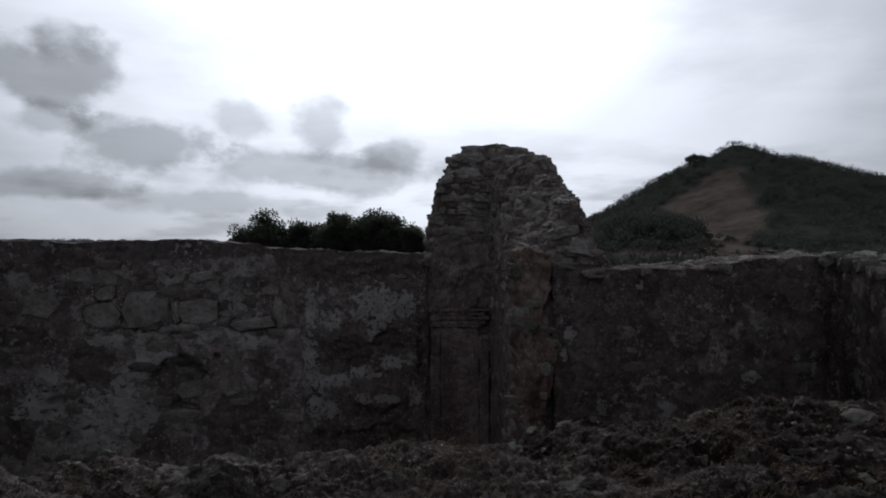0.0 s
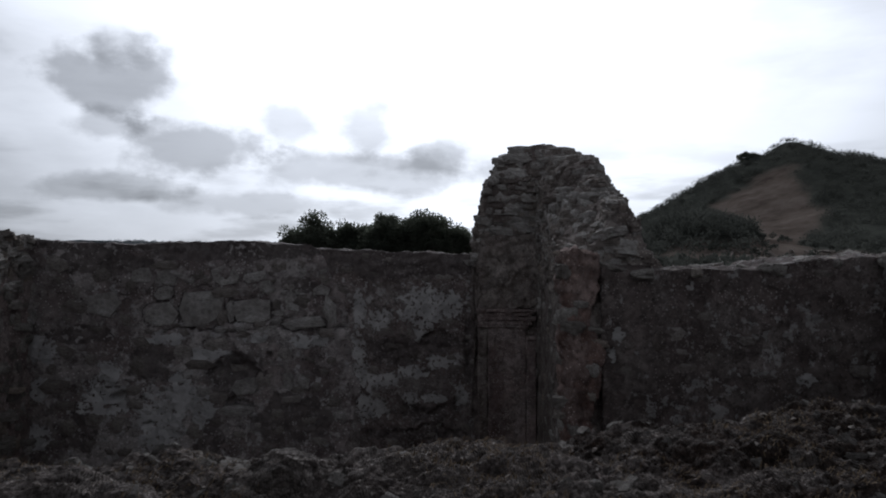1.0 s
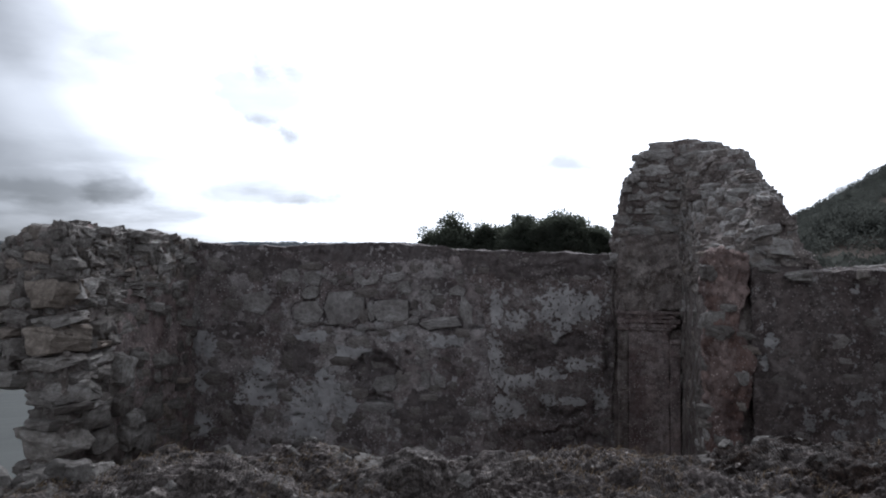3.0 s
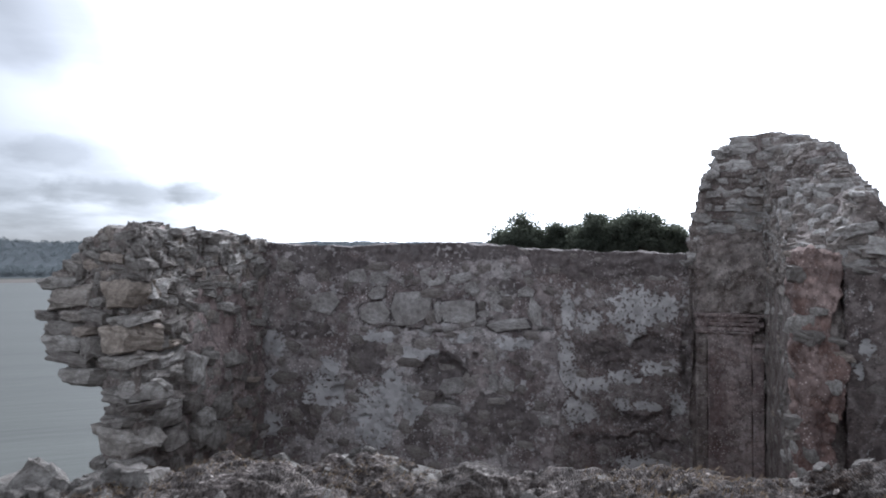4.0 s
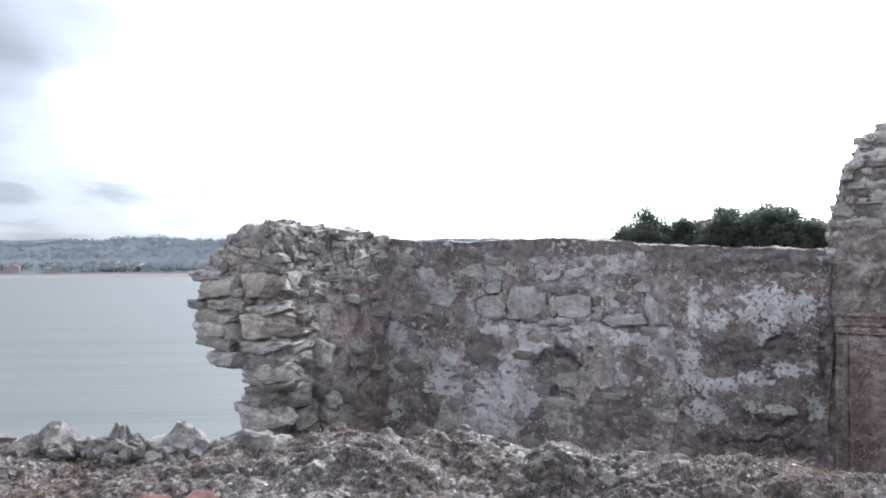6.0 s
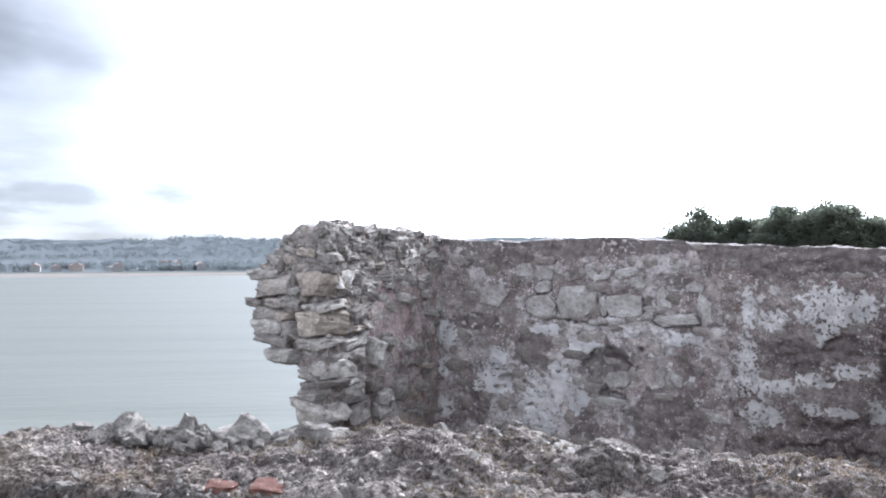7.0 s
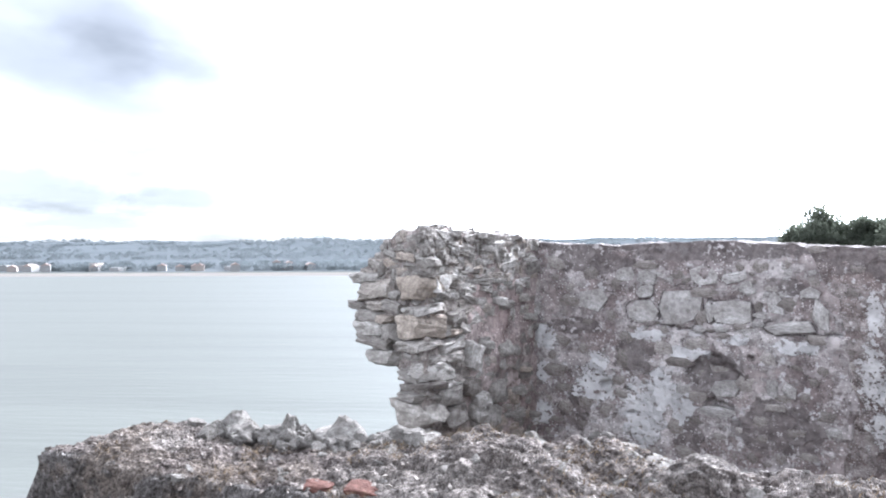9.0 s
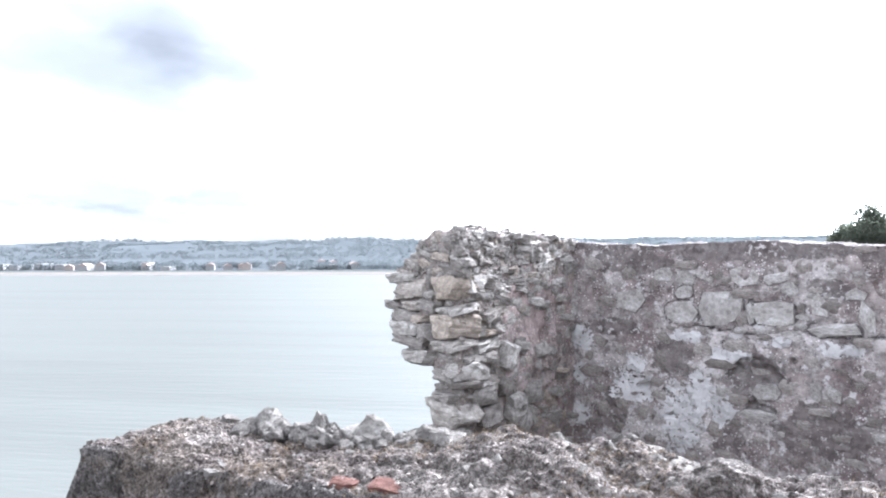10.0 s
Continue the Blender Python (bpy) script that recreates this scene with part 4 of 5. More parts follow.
def left_stub():
    """The return wall of the corner, broken off to show its rubble core."""
    rng.seed(31)
    a, b, c, d = Vector((-3.22, 3.46)), Vector((-4.19, 3.70)), Vector((-3.46, 5.25)), Vector((-4.42, 5.5))

    def form(u, v, w):
        p = a.lerp(b, u).lerp(c.lerp(d, u), v)
        top = near(1.725, 1.47, u ** 2.5) + 0.10 * math.exp(-((u - 0.22) / 0.30) ** 2 - (v / 0.8) ** 2) + 0.05 * fnoise((p.x, p.y, 0), 2.2) - 0.02 * v
        z = near(-1.6, top, w)
        cut = (smooth01(1.12, 0.85, z) * 0.30 + smooth01(0.86, 0.74, z) * 0.42) * u * (1 - 0.6 * v)
        q = p + (a - b) * cut
        lean = 0.16 * smooth01(0.75, -0.2, z) * (1 - v)
        return (q.x - lean * 0.4, q.y - lean, z)

    me = block(50, 84, 150, form)
    me.flip_normals()
    relief(me, lambda p, n: 0.035 * fnoise(p, 2.6, 5) + 0.018 * fnoise(p, 10, 4) + 0.01 * fnoise(p, 28, 3))
    wall = solid("wall_left", me, CORE)
    # the inner side keeps a skin of old reddish mortar
    me.materials.append(RED_FACE)
    for f in me.polygons:
        if f.normal.x > 0.2 and f.center.y > 3.92 + 0.14 * fnoise(f.center, 3.0, 3) + 0.12 * smooth01(1.0, 0.3, f.center.z):
            f.material_index = 1
    tagged(wall, "broken end of a thick rubble stone wall above the sea", "wall", kind="structure")
    ca, sa = math.cos(radians(-14)), math.sin(radians(-14))
    taken = []
    for k, (s_, z, w, h) in enumerate(STUB_STONES):
        p = Vector((-3.2 + s_ * ca, 3.40 + s_ * sa, z))
        taken.append((p, w, h))
        put_stone(wall, "tan" if k in (0, 5) else "rough", p + Vector((-sa, ca, 0)) * 0.09, (w * 0.80, 0.25, h * 1.05), Euler((rng.uniform(-0.12, 0.12), rng.uniform(-0.12, 0.12), radians(-14) + rng.uniform(-0.1, 0.1))))
    for y, z, w, h in STUB_SIDE:
        p = Vector((-3.23 - 0.13 * y, 3.46 + y, z))
        taken.append((p, w, h))
        put_stone(wall, "rough", p + Vector((-0.05, 0, 0)), (0.24, w * 0.95, h * 1.05), Euler((rng.uniform(-0.15, 0.15), rng.uniform(-0.1, 0.1), 0.14)))

    def free(p):
        return all(abs(p.z - q.z) > h * 0.75 or (p - q).xy.length > w * 0.6 for q, w, h in taken)

    stones_over(wall, me, 130, (0.06, 0.18), (0.03, 0.08), lambda p, n: n.y < -0.25 and n.x > -0.4 and -0.3 < p.z < 1.42 and free(p), key="rough", gap=0.7, sink=0.16, jitter=0.25, deep=0.7, tries=30000)
    stones_over(wall, me, 50, (0.10, 0.20), (0.05, 0.09), lambda p, n: n.x < -0.4 and n.z > -0.3 and p.z > 0.2 and p.y < 4.4, key="rough", gap=0.8, sink=0.2, jitter=0.15)
    stones_over(wall, me, 110, (0.07, 0.20), (0.06, 0.16), lambda p, n: n.x > 0.55 and -0.2 < p.z < 1.58 and (p.y < 3.95 or p.z < 0.9 or rng.random() < 0.12) and free(p), key="rough", gap=0.9, sink=0.42, deep=0.6)
    stones_over(wall, me, 400, (0.05, 0.12), (0.02, 0.045), lambda p, n: p.z > -0.2 and (n.y < -0.2 or n.z > 0.3 or (n.x > 0.5 and p.y < 4.0)), gap=0.75, sink=0.3, jitter=0.4, joined=True)
    stones_over(wall, me, 260, (0.07, 0.22), (0.04, 0.085), lambda p, n: (n.z > 0.25 or (p.z > 1.42 and n.z > -0.1 and n.y < 0.3)) and n.x > -0.5 and p.z > 1.2 and p.x < -3.19 - 0.13 * (p.y - 3.46), key="rough", gap=0.6, sink=0.34, jitter=0.3, tries=30000)
    stones_over(wall, me, 130, (0.07, 0.18), (0.04, 0.08), lambda p, n: p.z > 1.44 and n.z > -0.2 and n.x > -0.3 and p.x > -3.30 - 0.13 * (p.y - 3.46) and p.y < 5.0, key="rough", gap=0.7, sink=0.34, jitter=0.25)


left_stub()


# ---- the near wall top ----
LEDGE = wall_matrix(-2.30, 0.70, 15)
# the brow of its near face, and rounded lumps of crust on the top: place, width, height
BROW = [(-0.10, 0.05), (0.15, 0.13), (0.42, 0.13), (0.66, 0.18), (0.90, 0.20), (1.25, 0.21), (2.0, 0.20), (5.6, 0.16)]
LUMPS = [(1.42, 0.52, 0.13, 0.060), (1.68, 0.74, 0.11, 0.055), (1.25, 0.78, 0.09, 0.030), (0.98, 0.50, 0.10, 0.020), (2.55, 0.55, 0.16, 0.030), (3.30, 0.66, 0.16, 0.045), (3.84, 0.78, 0.17, 0.07), (2.95, 0.72, 0.11, 0.04), (2.25, 0.66, 0.10, 0.035), (1.60, 0.45, 0.09, 0.04), (1.85, 0.62, 0.08, 0.035)]
# how far the wall top reaches back along its length
REACH = [(0.0, 0.58), (0.31, 0.60), (0.89, 0.67), (1.4, 0.86), (1.98, 0.79), (2.81, 0.80), (3.17, 0.79), (3.6, 0.90), (3.94, 0.98), (4.53, 1.02), (5.6, 1.1)]
CREST = [(0.0, 0.985), (0.15, 0.985), (0.35, 0.985), (0.60, 0.99), (0.89, 1.0), (1.4, 1.015), (1.98, 1.015), (2.81, 1.02), (3.17, 1.035), (3.6, 1.025), (4.0, 1.03), (5.6, 1.05)]
KEY_STONES = [
    ('spike', (-1.20, 1.93, 1.01), (0.10, 0.08, 0.07)),
    ('grey', (-0.96, 1.99, 1.00), (0.17, 0.12, 0.06)),
    ('grey', (-0.77, 1.89, 1.00), (0.16, 0.14, 0.08)),
    ('tan', (-0.94, 1.57, 1.01), (0.055, 0.05, 0.075)),
    ('tile', (-1.30, 1.26, 0.982), (0.10, 0.07, 0.03)),
    ('tile', (-1.44, 1.20, 0.976), (0.085, 0.06, 0.03)),
    ('tile', (-2.36, 0.86, 0.960), (0.09, 0.06, 0.04)),
    ('grey', (-1.08, 1.33, 0.99), (0.05, 0.04, 0.04)),
    ('grey', (-1.03, 1.61, 0.99), (0.06, 0.05, 0.03)),
    ('grey', (1.22, 2.41, 1.05), (0.14, 0.1, 0.06)),
    ('grey', (1.37, 2.35, 1.07), (0.10, 0.08, 0.05)),
    ('rubble', (1.02, 2.34, 1.04), (0.09, 0.08, 0.05)),
    ('grey', (0.49, 2.25, 1.02), (0.10, 0.08, 0.05)),
    ('grey', (0.21, 2.19, 1.01), (0.08, 0.07, 0.04)),
    ('grey', (0.72, 2.29, 1.03), (0.13, 0.09, 0.05)),
]

# shattered pale stones standing along the back edge, in the wall's own axes
EDGE_STONES = [
    ("spike", (0.31, 0.585, 0.988), (0.15, 0.12, 0.16)), ("grey", (0.255, 0.58, 0.985), (0.10, 0.08, 0.07)), ("grey", (0.37, 0.58, 0.980), (0.10, 0.09, 0.08)), ("grey", (0.30, 0.54, 0.985), (0.08, 0.06, 0.06)),
    ("spike", (0.555, 0.62, 0.992), (0.10, 0.09, 0.14)), ("grey", (0.56, 0.575, 0.975), (0.10, 0.07, 0.085)), ("grey", (0.505, 0.60, 0.978), (0.09, 0.08, 0.09)), ("spike", (0.625, 0.62, 0.985), (0.07, 0.07, 0.10)), ("grey", (0.44, 0.60, 0.975), (0.08, 0.07, 0.07)),
    ("spike", (0.775, 0.655, 0.992), (0.18, 0.13, 0.17)), ("spike", (0.85, 0.645, 0.972), (0.12, 0.11, 0.13)), ("grey", (0.705, 0.64, 0.978), (0.11, 0.10, 0.10)), ("grey", (0.80, 0.60, 0.972), (0.09, 0.06, 0.09)), ("grey", (0.74, 0.60, 0.982), (0.07, 0.06, 0.06)),
    ("spike", (0.98, 0.70, 0.992), (0.22, 0.16, 0.13)), ("grey", (1.06, 0.69, 0.990), (0.16, 0.12, 0.10)), ("grey", (0.93, 0.65, 0.985), (0.10, 0.08, 0.07)),
]


def along(x, steps):
    return float(np.interp(x, [a for a, _ in steps], [b for _, b in steps]))


def gravel(rng, places, sizes):
    """Many small angular stones as one mesh: squashed, twisted octahedra."""
    verts, faces = [], []
    base = [(1, 0, 0), (0, 1, 0), (-1, 0, 0), (0, -1, 0), (0, 0, 1), (0, 0, -1)]
    tri = [(0, 1, 4), (1, 2, 4), (2, 3, 4), (3, 0, 4), (1, 0, 5), (2, 1, 5), (3, 2, 5), (0, 3, 5)]
    for p, size in zip(places, sizes):
        turn = Euler((rng.uniform(-0.6, 0.6), rng.uniform(-0.6, 0.6), rng.uniform(0, 6.28))).to_matrix()
        k = len(verts)
        sx, sy, sz = size * rng.uniform(0.6, 1.2), size * rng.uniform(0.5, 1.0), size * rng.uniform(0.3, 0.7)
        for x, y, z in base:
            q = Vector((x * sx, y * sy, z * sz)) * rng.uniform(0.7, 1.15) + Vector([rng.uniform(-0.25, 0.25) * size for _ in range(3)])
            verts.append(Vector(p) + turn @ q)
        faces += [tuple(k + i for i in t) for t in tri]
    me = bpy.data.meshes.new("gravel")
    me.from_pydata(verts, [], faces)
    me.update()
    return me


def near_wall():
    rng.seed(41)
    length = 5.6

    def form(u, v, w):
        x = near(-0.05, length, u)
        y = near(along(x, BROW), along(x, REACH), v)
        top = along(x, CREST) - 0.035 * (1 - v) ** 3 * smooth01(-0.1, 0.5, x) - 0.02 + 0.02 * math.sin(x * 5.3 + 1) * math.sin(v * 3)
        for lx, ly, r, h in LUMPS:
            top += h * math.exp(-((x - lx) ** 2 + (y - ly) ** 2) / r ** 2)
        x -= 0.10 * (1 - w) * (1 - u) ** 8
        return (x + 0.05 * fnoise((0, y, w), 2.5), y - 0.12 * (1 - w) * (1 - v), near(-1.6, top, w ** 0.4))

    me = block(760, 104, 56, form)

    def amount(p, n):
        if p[2] < 0.55:
            return 0.0
        strands = smooth01(0.7, 1.3, p[0])
        d = 0.020 * fnoise(p, 3.2, 3) + 0.013 * fnoise(p, 8.0, 3, 3.0)
        # lumps parted by clefts, larger towards the middle
        cells = noise.voronoi(Vector((p[0] * 0.9 + 0.05 * fnoise(p, 5), p[1] * 1.1, p[2])) * (8.5 if strands > 0.5 else 14.0))[0]
        d += (0.010 + 0.030 * strands) * min(0.55, cells[1] - cells[0])
        bent = (p[0] + 0.10 * fnoise(p, 4, 2), p[1] * 1.1 + 0.10 * fnoise(p, 4, 2, 6.0), p[2] * 1.4)
        d += 0.008 * ridged(bent, 17.0, 2.0) + 0.008 * ridged(bent, 42.0, 5.0) + 0.007 * fnoise(bent, 55.0, 3)
        return d

    relief(me, amount)
    mark(me, "earth", lambda p: 0.05 + 0.62 * smooth01(2.0, 3.6, p.x))
    # High on the near face, below the brow; low on the top.
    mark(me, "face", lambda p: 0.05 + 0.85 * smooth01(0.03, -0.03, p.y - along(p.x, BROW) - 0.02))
    mark(me, "strands", lambda p: smooth01(0.75, 1.3, p.x) * smooth01(-0.3, 0.2, fnoise(p, 3.0, 2, 9.0)))
    mark(me, "sandy", lambda p: 0.50 * smooth01(1.3, 0.8, p.x))
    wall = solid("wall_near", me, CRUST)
    wall.matrix_world = LEDGE
    tagged(wall, "crumbling top of a near rubble wall with lichen and mortar", "wall", kind="structure")
    back = LEDGE.inverted()
    for key, p, size in KEY_STONES:
        q = back @ Vector(p)
        put_stone(wall, key, (q.x, q.y, q.z - 0.012 - size[2] * 0.15), size, Euler((0.08, 0.1, 0.3)) if key == "tile" else Euler((rng.uniform(-0.25, 0.25), rng.uniform(-0.25, 0.25), rng.uniform(-0.5, 0.5))), "tile_fragment" if key == "tile" else "stone")
    for key, p, size in EDGE_STONES:
        for _ in range(4):
            small = rng.uniform(0.02, 0.05)
            put_stone(wall, "grey", (p[0] + rng.gauss(0, 0.5) * size[0], p[1] - rng.uniform(0.02, 0.08), p[2] + rng.uniform(-0.01, 0.012)), (small * 1.3, small, small * 0.8), Euler((rng.uniform(-0.6, 0.6), rng.uniform(-0.6, 0.6), rng.uniform(0, 3))))
        put_stone(wall, key, (p[0], p[1], p[2] - 0.010), size, Euler((rng.uniform(-0.25, 0.25), rng.uniform(-0.3, 0.3), rng.uniform(-0.6, 0.6))))
    stones_over(wall, me, 120, (0.02, 0.06), (0.012, 0.035), lambda p, n: n.z > 0.5 and p.x < 4.6 and p.z > 0.8, key="grey", gap=1.0, sink=0.30, jitter=0.6, tries=6000)
    tops = [p.center.copy() for p in me.polygons if p.normal.z > 0.35 and p.center.z > 0.75]
    picked = [rng.choice(tops) for _ in range(2200)]
    bits = solid("grit", gravel(rng, picked, [rng.choice((0.004, 0.006, 0.006, 0.009, 0.014)) for _ in picked]), STONE_GRIT, wall, smooth=False)
    tagged(bits, "loose grit and small stone chips", kind="stuff")
    # matted dry stems lying over the crest
    verts, faces = [], []
    for _ in range(9000):
        c = rng.choice(tops)
        if fnoise(c, 2.6, 3, 11.0) < 0.20 - 0.24 * smooth01(1.6, 3.2, c.x):
            continue
        a, l = rng.gauss(0.2, 0.9), rng.uniform(0.012, 0.04)
        d, side = Vector((math.cos(a), math.sin(a), rng.uniform(-0.15, 0.35))), Vector((-math.sin(a), math.cos(a), 0)) * 0.0011
        k = len(verts)
        m = c + d * l * 0.5 + Vector((0, 0, rng.uniform(0.003, 0.014)))
        e = c + d * l + Vector((0, 0, rng.uniform(-0.005, 0.006)))
        verts += [c - side, c + side, m + side, m - side, e]
        faces += [(k, k + 1, k + 2, k + 3), (k + 3, k + 2, k + 4)]
    me3 = bpy.data.meshes.new("stems")
    me3.from_pydata(verts, [], faces)
    me3.update()
    tagged(solid("dry_stems", me3, STRAW, wall, smooth=False), "matted dry grass stems", kind="stuff")
    # the rounded knob of layered crust on the crest
    knob_at = back @ Vector((-0.56, 1.84, 1.0))

    def knob_form(u, v, w):
        d = Vector((u - 0.5, v - 0.5, w - 0.5)) * 2
        d = d.normalized() * max(abs(d.x), abs(d.y), abs(d.z))
        return (knob_at.x + d.x * 0.112, knob_at.y + d.y * 0.095, knob_at.z + d.z * 0.080)

    me4 = block(60, 60, 56, knob_form)

    def layers(p, n):
        q = Vector(p) - knob_at
        return 0.004 * math.sin(260 * math.hypot(q.x + 0.02, q.z * 1.1) + 7 * fnoise(p, 9, 3)) + 0.014 * fnoise(p, 9, 3) + 0.003 * ridged(p, 40)

    relief(me4, layers)
    for name in ("earth", "face", "sandy"):
        mark(me4, name, lambda p: 0.0)
    mark(me4, "strands", lambda p: 0.55)
    part_knob = solid("knob", me4, CRUST, wall)
    tagged(part_knob, "rounded knob of layered lichen crust")
    return wall


near_wall()


# ---- plants ----
def leaf_mesh(rng, centres, per, leaf, spread, up=0.3):
    """Small leaves round many centres, as one mesh."""
    verts, faces = [], []
    for c, size in centres:
        for _ in range(per):
            d = Vector((rng.gauss(0, 1), rng.gauss(0, 1), rng.gauss(0, 1) + up)).normalized()
            p = Vector(c) + d * size * spread * rng.random() ** 0.5
            l = leaf * rng.uniform(0.6, 1.3)
            s_ = d.cross(Vector((rng.uniform(-1, 1), rng.uniform(-1, 1), rng.uniform(-1, 1)))).normalized() * l * 0.35
            k = len(verts)
            verts += [p, p + d * l * 0.5 + s_, p + d * l, p + d * l * 0.5 - s_]
            faces.append((k, k + 1, k + 2, k + 3))
    me = bpy.data.meshes.new("leaves")
    me.from_pydata(verts, [], faces)
    me.update()
    return me


def limb(bm, a, b, r0, r1, n=7):
    a, b = Vector(a), Vector(b)
    d = (b - a).normalized()
    s1 = d.cross(Vector((0.3, 0.5, 0.81))).normalized()
    s2 = d.cross(s1)
    rings = []
    for p, r in ((a, r0), ((a + b) / 2 + s1 * r0 * 0.8, (r0 + r1) / 2), (b, r1)):
        rings.append([bm.verts.new(p + (s1 * math.cos(6.283 * k / n) + s2 * math.sin(6.283 * k / n)) * r) for k in range(n)])
    for i in range(2):
        for k in range(n):
            bm.faces.new((rings[i][k], rings[i][(k + 1) % n], rings[i + 1][(k + 1) % n], rings[i + 1][k]))


def shrub(x, y, ground, top, wide, seed):
    r = random.Random(seed)
    tree = new("shrub")
    tree.location = (x, y, ground)
    bm = bmesh.new()
    limb(bm, (0, 0, -0.1), (0.03, 0, 0.45), 0.07, 0.05)
    high = top - ground
    tips = []
    for k in range(30):
        a = r.uniform(0, 6.283)
        q = math.sqrt(r.random())
        tip = Vector((math.cos(a) * q * wide, math.sin(a) * q * wide * 0.8, high * (1 - 0.36 * q ** 2) * r.uniform(0.86, 1.0)))
        limb(bm, (0.03, 0, 0.3 + 0.1 * r.random()), tip * 0.96, 0.022, 0.006, 5)
        tips.append(tip)
    part("trunk", bm, BARK, tree)
    centres = []
    for t in tips:
        for _ in range(8):
            centres.append((t + Vector((r.uniform(-0.12, 0.12), r.uniform(-0.12, 0.12), r.uniform(-0.22, 0.0))), r.uniform(0.07, 0.13)))
    me = leaf_mesh(r, centres, 110, 0.034, 1.0)
    solid("crown", me, LEAF, tree, smooth=False)
    return tagged(tree, "dark green dense coastal shrub behind the wall", "shrub", "shrubs behind the wall")


shrub(-2.88, 11.3, 0.85, 2.26, 0.46, 1)
shrub(-2.20, 11.5, 0.85, 2.13, 0.46, 2)
shrub(-1.62, 11.2, 0.85, 2.24, 0.38, 3)
shrub(-1.05, 11.1, 0.85, 2.29, 0.44, 4)
shrub(-0.55, 11.3, 0.85, 2.08, 0.36, 5)


def hill_scrub():
    r = random.Random(5)
    centres = []
    for _ in range(9000):
        x, y = r.uniform(3, 52), r.uniform(24.5, 64)
        if track(x, y) > 0.3 or x / y < 0.18 or x / y > 0.75:
            continue
        centres.append((Vector((x, y, ground_height(x, y) + 0.02)), r.uniform(0.15, 0.5)))
    for _ in range(900):
        x, y = r.gauss(7.8, 1.6), r.gauss(27, 2.4)
        if x / y < 0.365:
            centres.append((Vector((x, y, ground_height(x, y) + r.uniform(0, 0.35))), r.uniform(0.2, 0.5)))
    me = leaf_mesh(r, centres, 60, 0.075, 0.9, 0.6)
    tagged(solid("scrub", me, SCRUB, smooth=False), "dark low scrub covering the hillside", "scrub", kind="stuff")


hill_scrub()
tuft = shrub(18.9, 53.0, ground_height(18.9, 53.0) - 0.3, ground_height(18.9, 53.0) + 0.75, 0.95, 9)
tagged(tuft, "wind-bent shrub on the shoulder of the hill", "shrub")


def far_woods():
    """Woods on the far shore and its ridge, too far to tell tree from tree."""
    r = random.Random(11)
    centres = []
    for _ in range(2600):
        u, v = r.uniform(-500, 900), r.choice((r.uniform(110, 200), r.uniform(110, 300)))
        x, y = -781 + 0.79 * u - 0.613 * v, 158 + 0.613 * u + 0.79 * v
        if fnoise((x, y, 0), 0.012, 3) < -0.05:
            continue
        centres.append((Vector((x, y, ground_height(x, y) + 2)), r.uniform(3, 6)))
    for _ in range(4200):
        u, v = r.uniform(-700, 1600), r.uniform(500, 1200)
        x, y = -781 + 0.79 * u - 0.613 * v, 158 + 0.613 * u + 0.79 * v
        if fnoise((x, y, 0), 0.006, 3, 4.0) > -0.30:
            centres.append((Vector((x, y, ground_height(x, y) + 1)), r.uniform(3, 6)))
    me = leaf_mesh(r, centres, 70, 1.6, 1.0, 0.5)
    tagged(solid("far_woods", me, FAR_HAZE_LEAF, smooth=False), "distant woods along the far shore", "woods", kind="stuff")


def rock_field():
    """Loose stones and tufts on the ground behind the low wall."""
    r = random.Random(12)
    places = []
    for _ in range(1500):
        y = r.uniform(6.6, 22)
        x = r.uniform(1.5, 3.5 + 0.7 * y)
        places.append(Vector((x, y, ground_height(x, y) + 0.02)))
    me = gravel(r, places, [r.choice((0.05, 0.08, 0.08, 0.12, 0.2)) for _ in places])
    tagged(solid("loose_stones", me, STONE_GRIT, smooth=False), "loose stones on the ground before the hill", "stones", kind="stuff")
    tufts = []
    for _ in range(320):
        y = r.uniform(9, 26)
        x = r.uniform(2.0, 0.75 * y)
        tufts.append((Vector((x, y, ground_height(x, y) + 0.04)), r.uniform(0.08, 0.22)))
    me = leaf_mesh(r, tufts, 40, 0.09, 1.0, 1.0)
    tagged(solid("grass_tufts", me, SCRUB, smooth=False), "low dark tufts among the stones", "grass", kind="stuff")


far_woods()
rock_field()


# ---- houses on the far shore ----
def box(bm, x0, x1, y0, y1, z0, z1):
    v = [bm.verts.new((x, y, z)) for z in (z0, z1) for x, y in ((x0, y0), (x1, y0), (x1, y1), (x0, y1))]
    for f in ((3, 2, 1, 0), (4, 5, 6, 7), (0, 1, 5, 4), (1, 2, 6, 5), (2, 3, 7, 6), (3, 0, 4, 7)):
        bm.faces.new([v[i] for i in f])


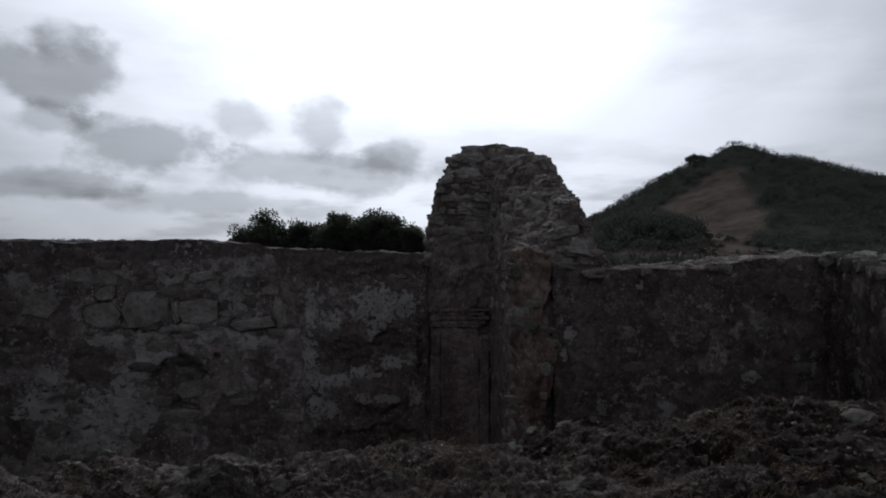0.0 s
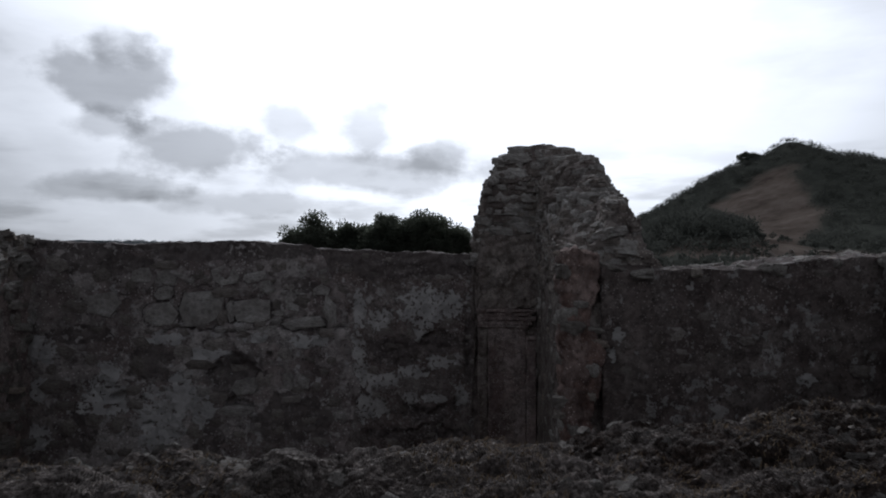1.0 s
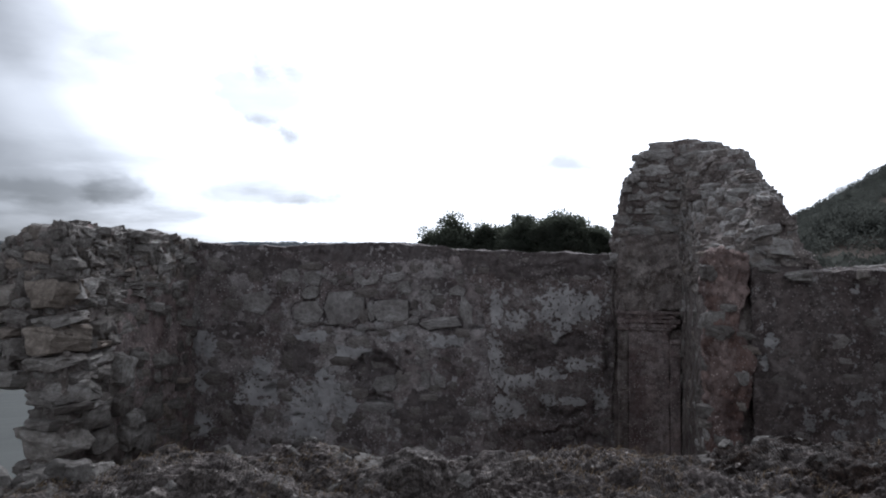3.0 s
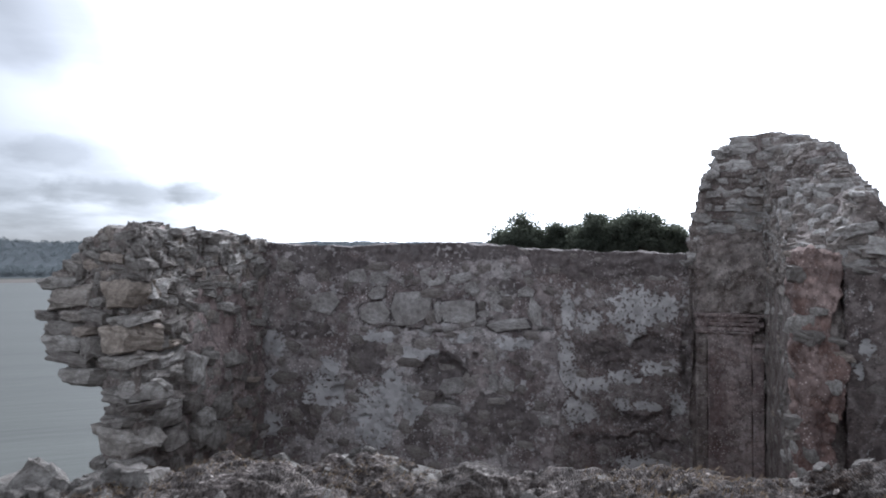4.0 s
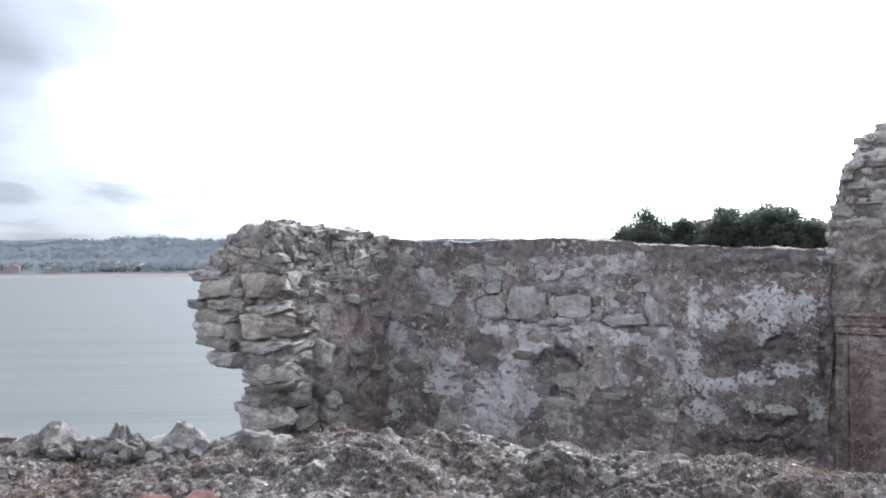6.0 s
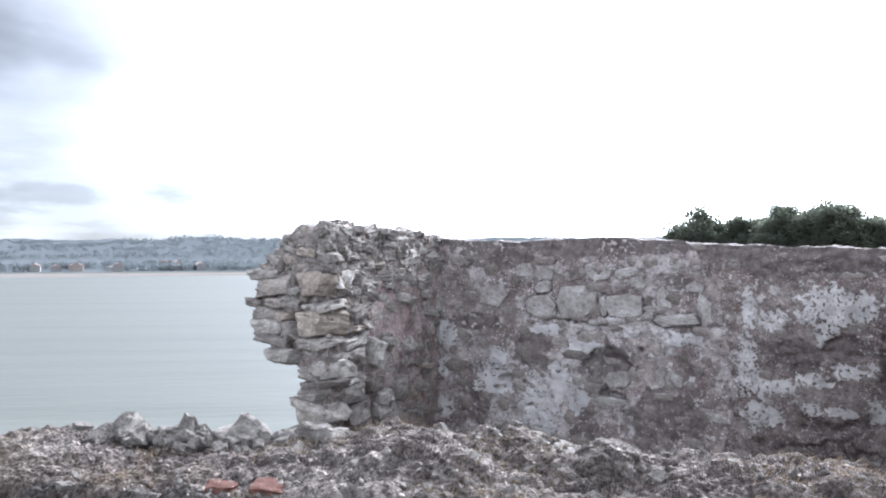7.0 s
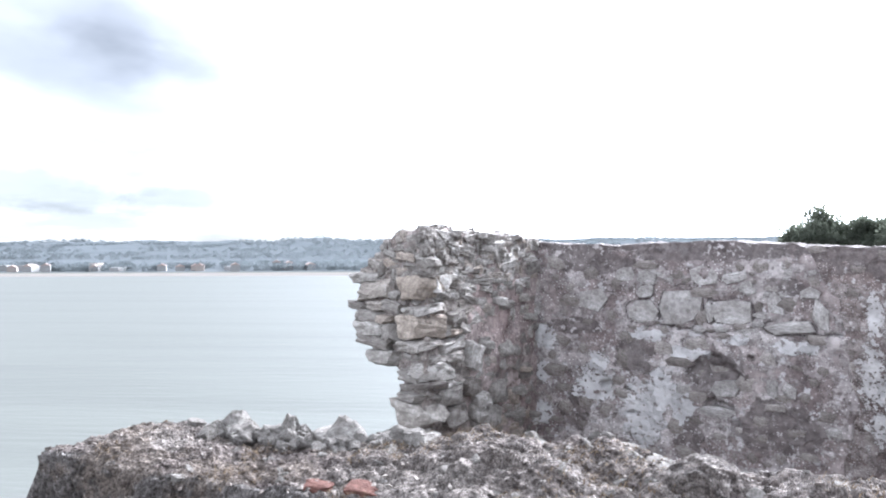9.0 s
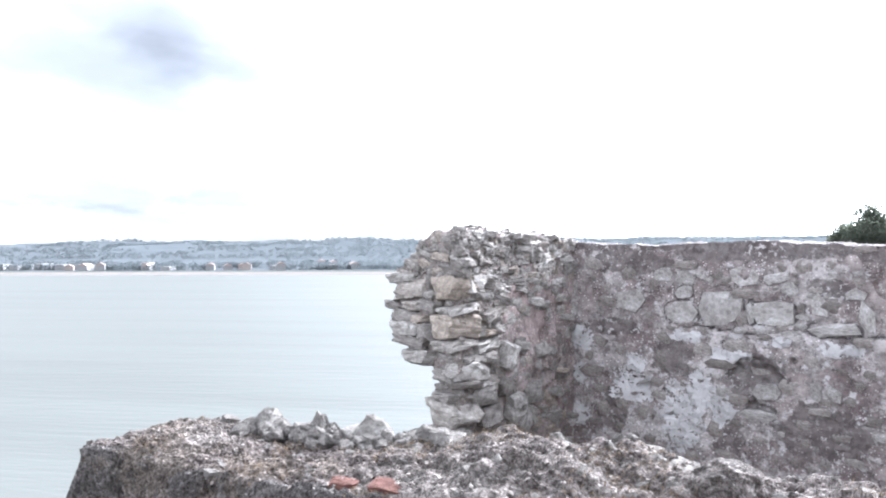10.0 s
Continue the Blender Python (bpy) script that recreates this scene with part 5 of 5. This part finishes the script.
def house(x, y, w, d, h, wall_mat, turn, flat=False):
    ob = new("house")
    ob.matrix_world = pose(x, y, max(ground_height(x, y), SEA) - 0.3, 0, 0, turn)
    bm = bmesh.new()
    box(bm, -w / 2, w / 2, -d / 2, d / 2, 0, h)
    part("wall", bm, wall_mat, ob)
    bm = bmesh.new()
    if flat:
        box(bm, -w / 2 - 0.2, w / 2 + 0.2, -d / 2 - 0.2, d / 2 + 0.2, h + 0.004, h + 0.5)
    else:
        v = [bm.verts.new(p) for p in ((-w / 2 - 0.4, -d / 2 - 0.4, h), (w / 2 + 0.4, -d / 2 - 0.4, h), (w / 2 + 0.4, d / 2 + 0.4, h), (-w / 2 - 0.4, d / 2 + 0.4, h), (-w / 2 - 0.4, 0, h + d * 0.28), (w / 2 + 0.4, 0, h + d * 0.28))]
        for f in ((0, 1, 5, 4), (2, 3, 4, 5), (1, 2, 5), (3, 0, 4), (3, 2, 1, 0)):
            bm.faces.new([v[i] for i in f])
    part("roof", bm, wall_mat if flat else HOUSE_ROOF, ob)
    for k in range(max(2, int(w / 4))):
        bm = bmesh.new()
        cx = -w / 2 + (k + 0.5) * w / max(2, int(w / 4))
        box(bm, cx - 0.6, cx + 0.6, -d / 2 - 0.05, -d / 2 + 0.1, h * 0.35, h * 0.75)
        part("window", bm, PANE, ob)
    return tagged(ob, "pale low house on the far shore of the bay", "house", "houses on the far shore")


for x, y, w, h, kind in ((-838, 252, 20, 6, 0), (-822, 262, 14, 7, 0), (-810, 309, 26, 8, 1), (-730, 345, 12, 6, 0), (-712, 356, 9, 5, 0), (-650, 384, 8, 7, 0), (-660, 456, 22, 7, 0), (-672, 448, 16, 8, 0),
                         (-935, 212, 40, 6, 0), (-925, 232, 30, 7, 0), (-905, 246, 44, 6, 0), (-890, 262, 30, 6, 0), (-948, 196, 26, 7, 0), (-725, 380, 18, 5, 1),
                         (-775, 318, 30, 4, 0), (-790, 300, 16, 5, 0), (-690, 402, 34, 4, 0), (-640, 440, 28, 5, 0), (-872, 268, 26, 5, 0), (-856, 240, 14, 5, 1), (-700, 372, 12, 6, 1), (-620, 455, 18, 6, 0)):
    house(x, y, w, 9, h, HOUSE_PINK if kind else HOUSE_WALL, -38 + (w % 5) * 4, flat=w > 24)
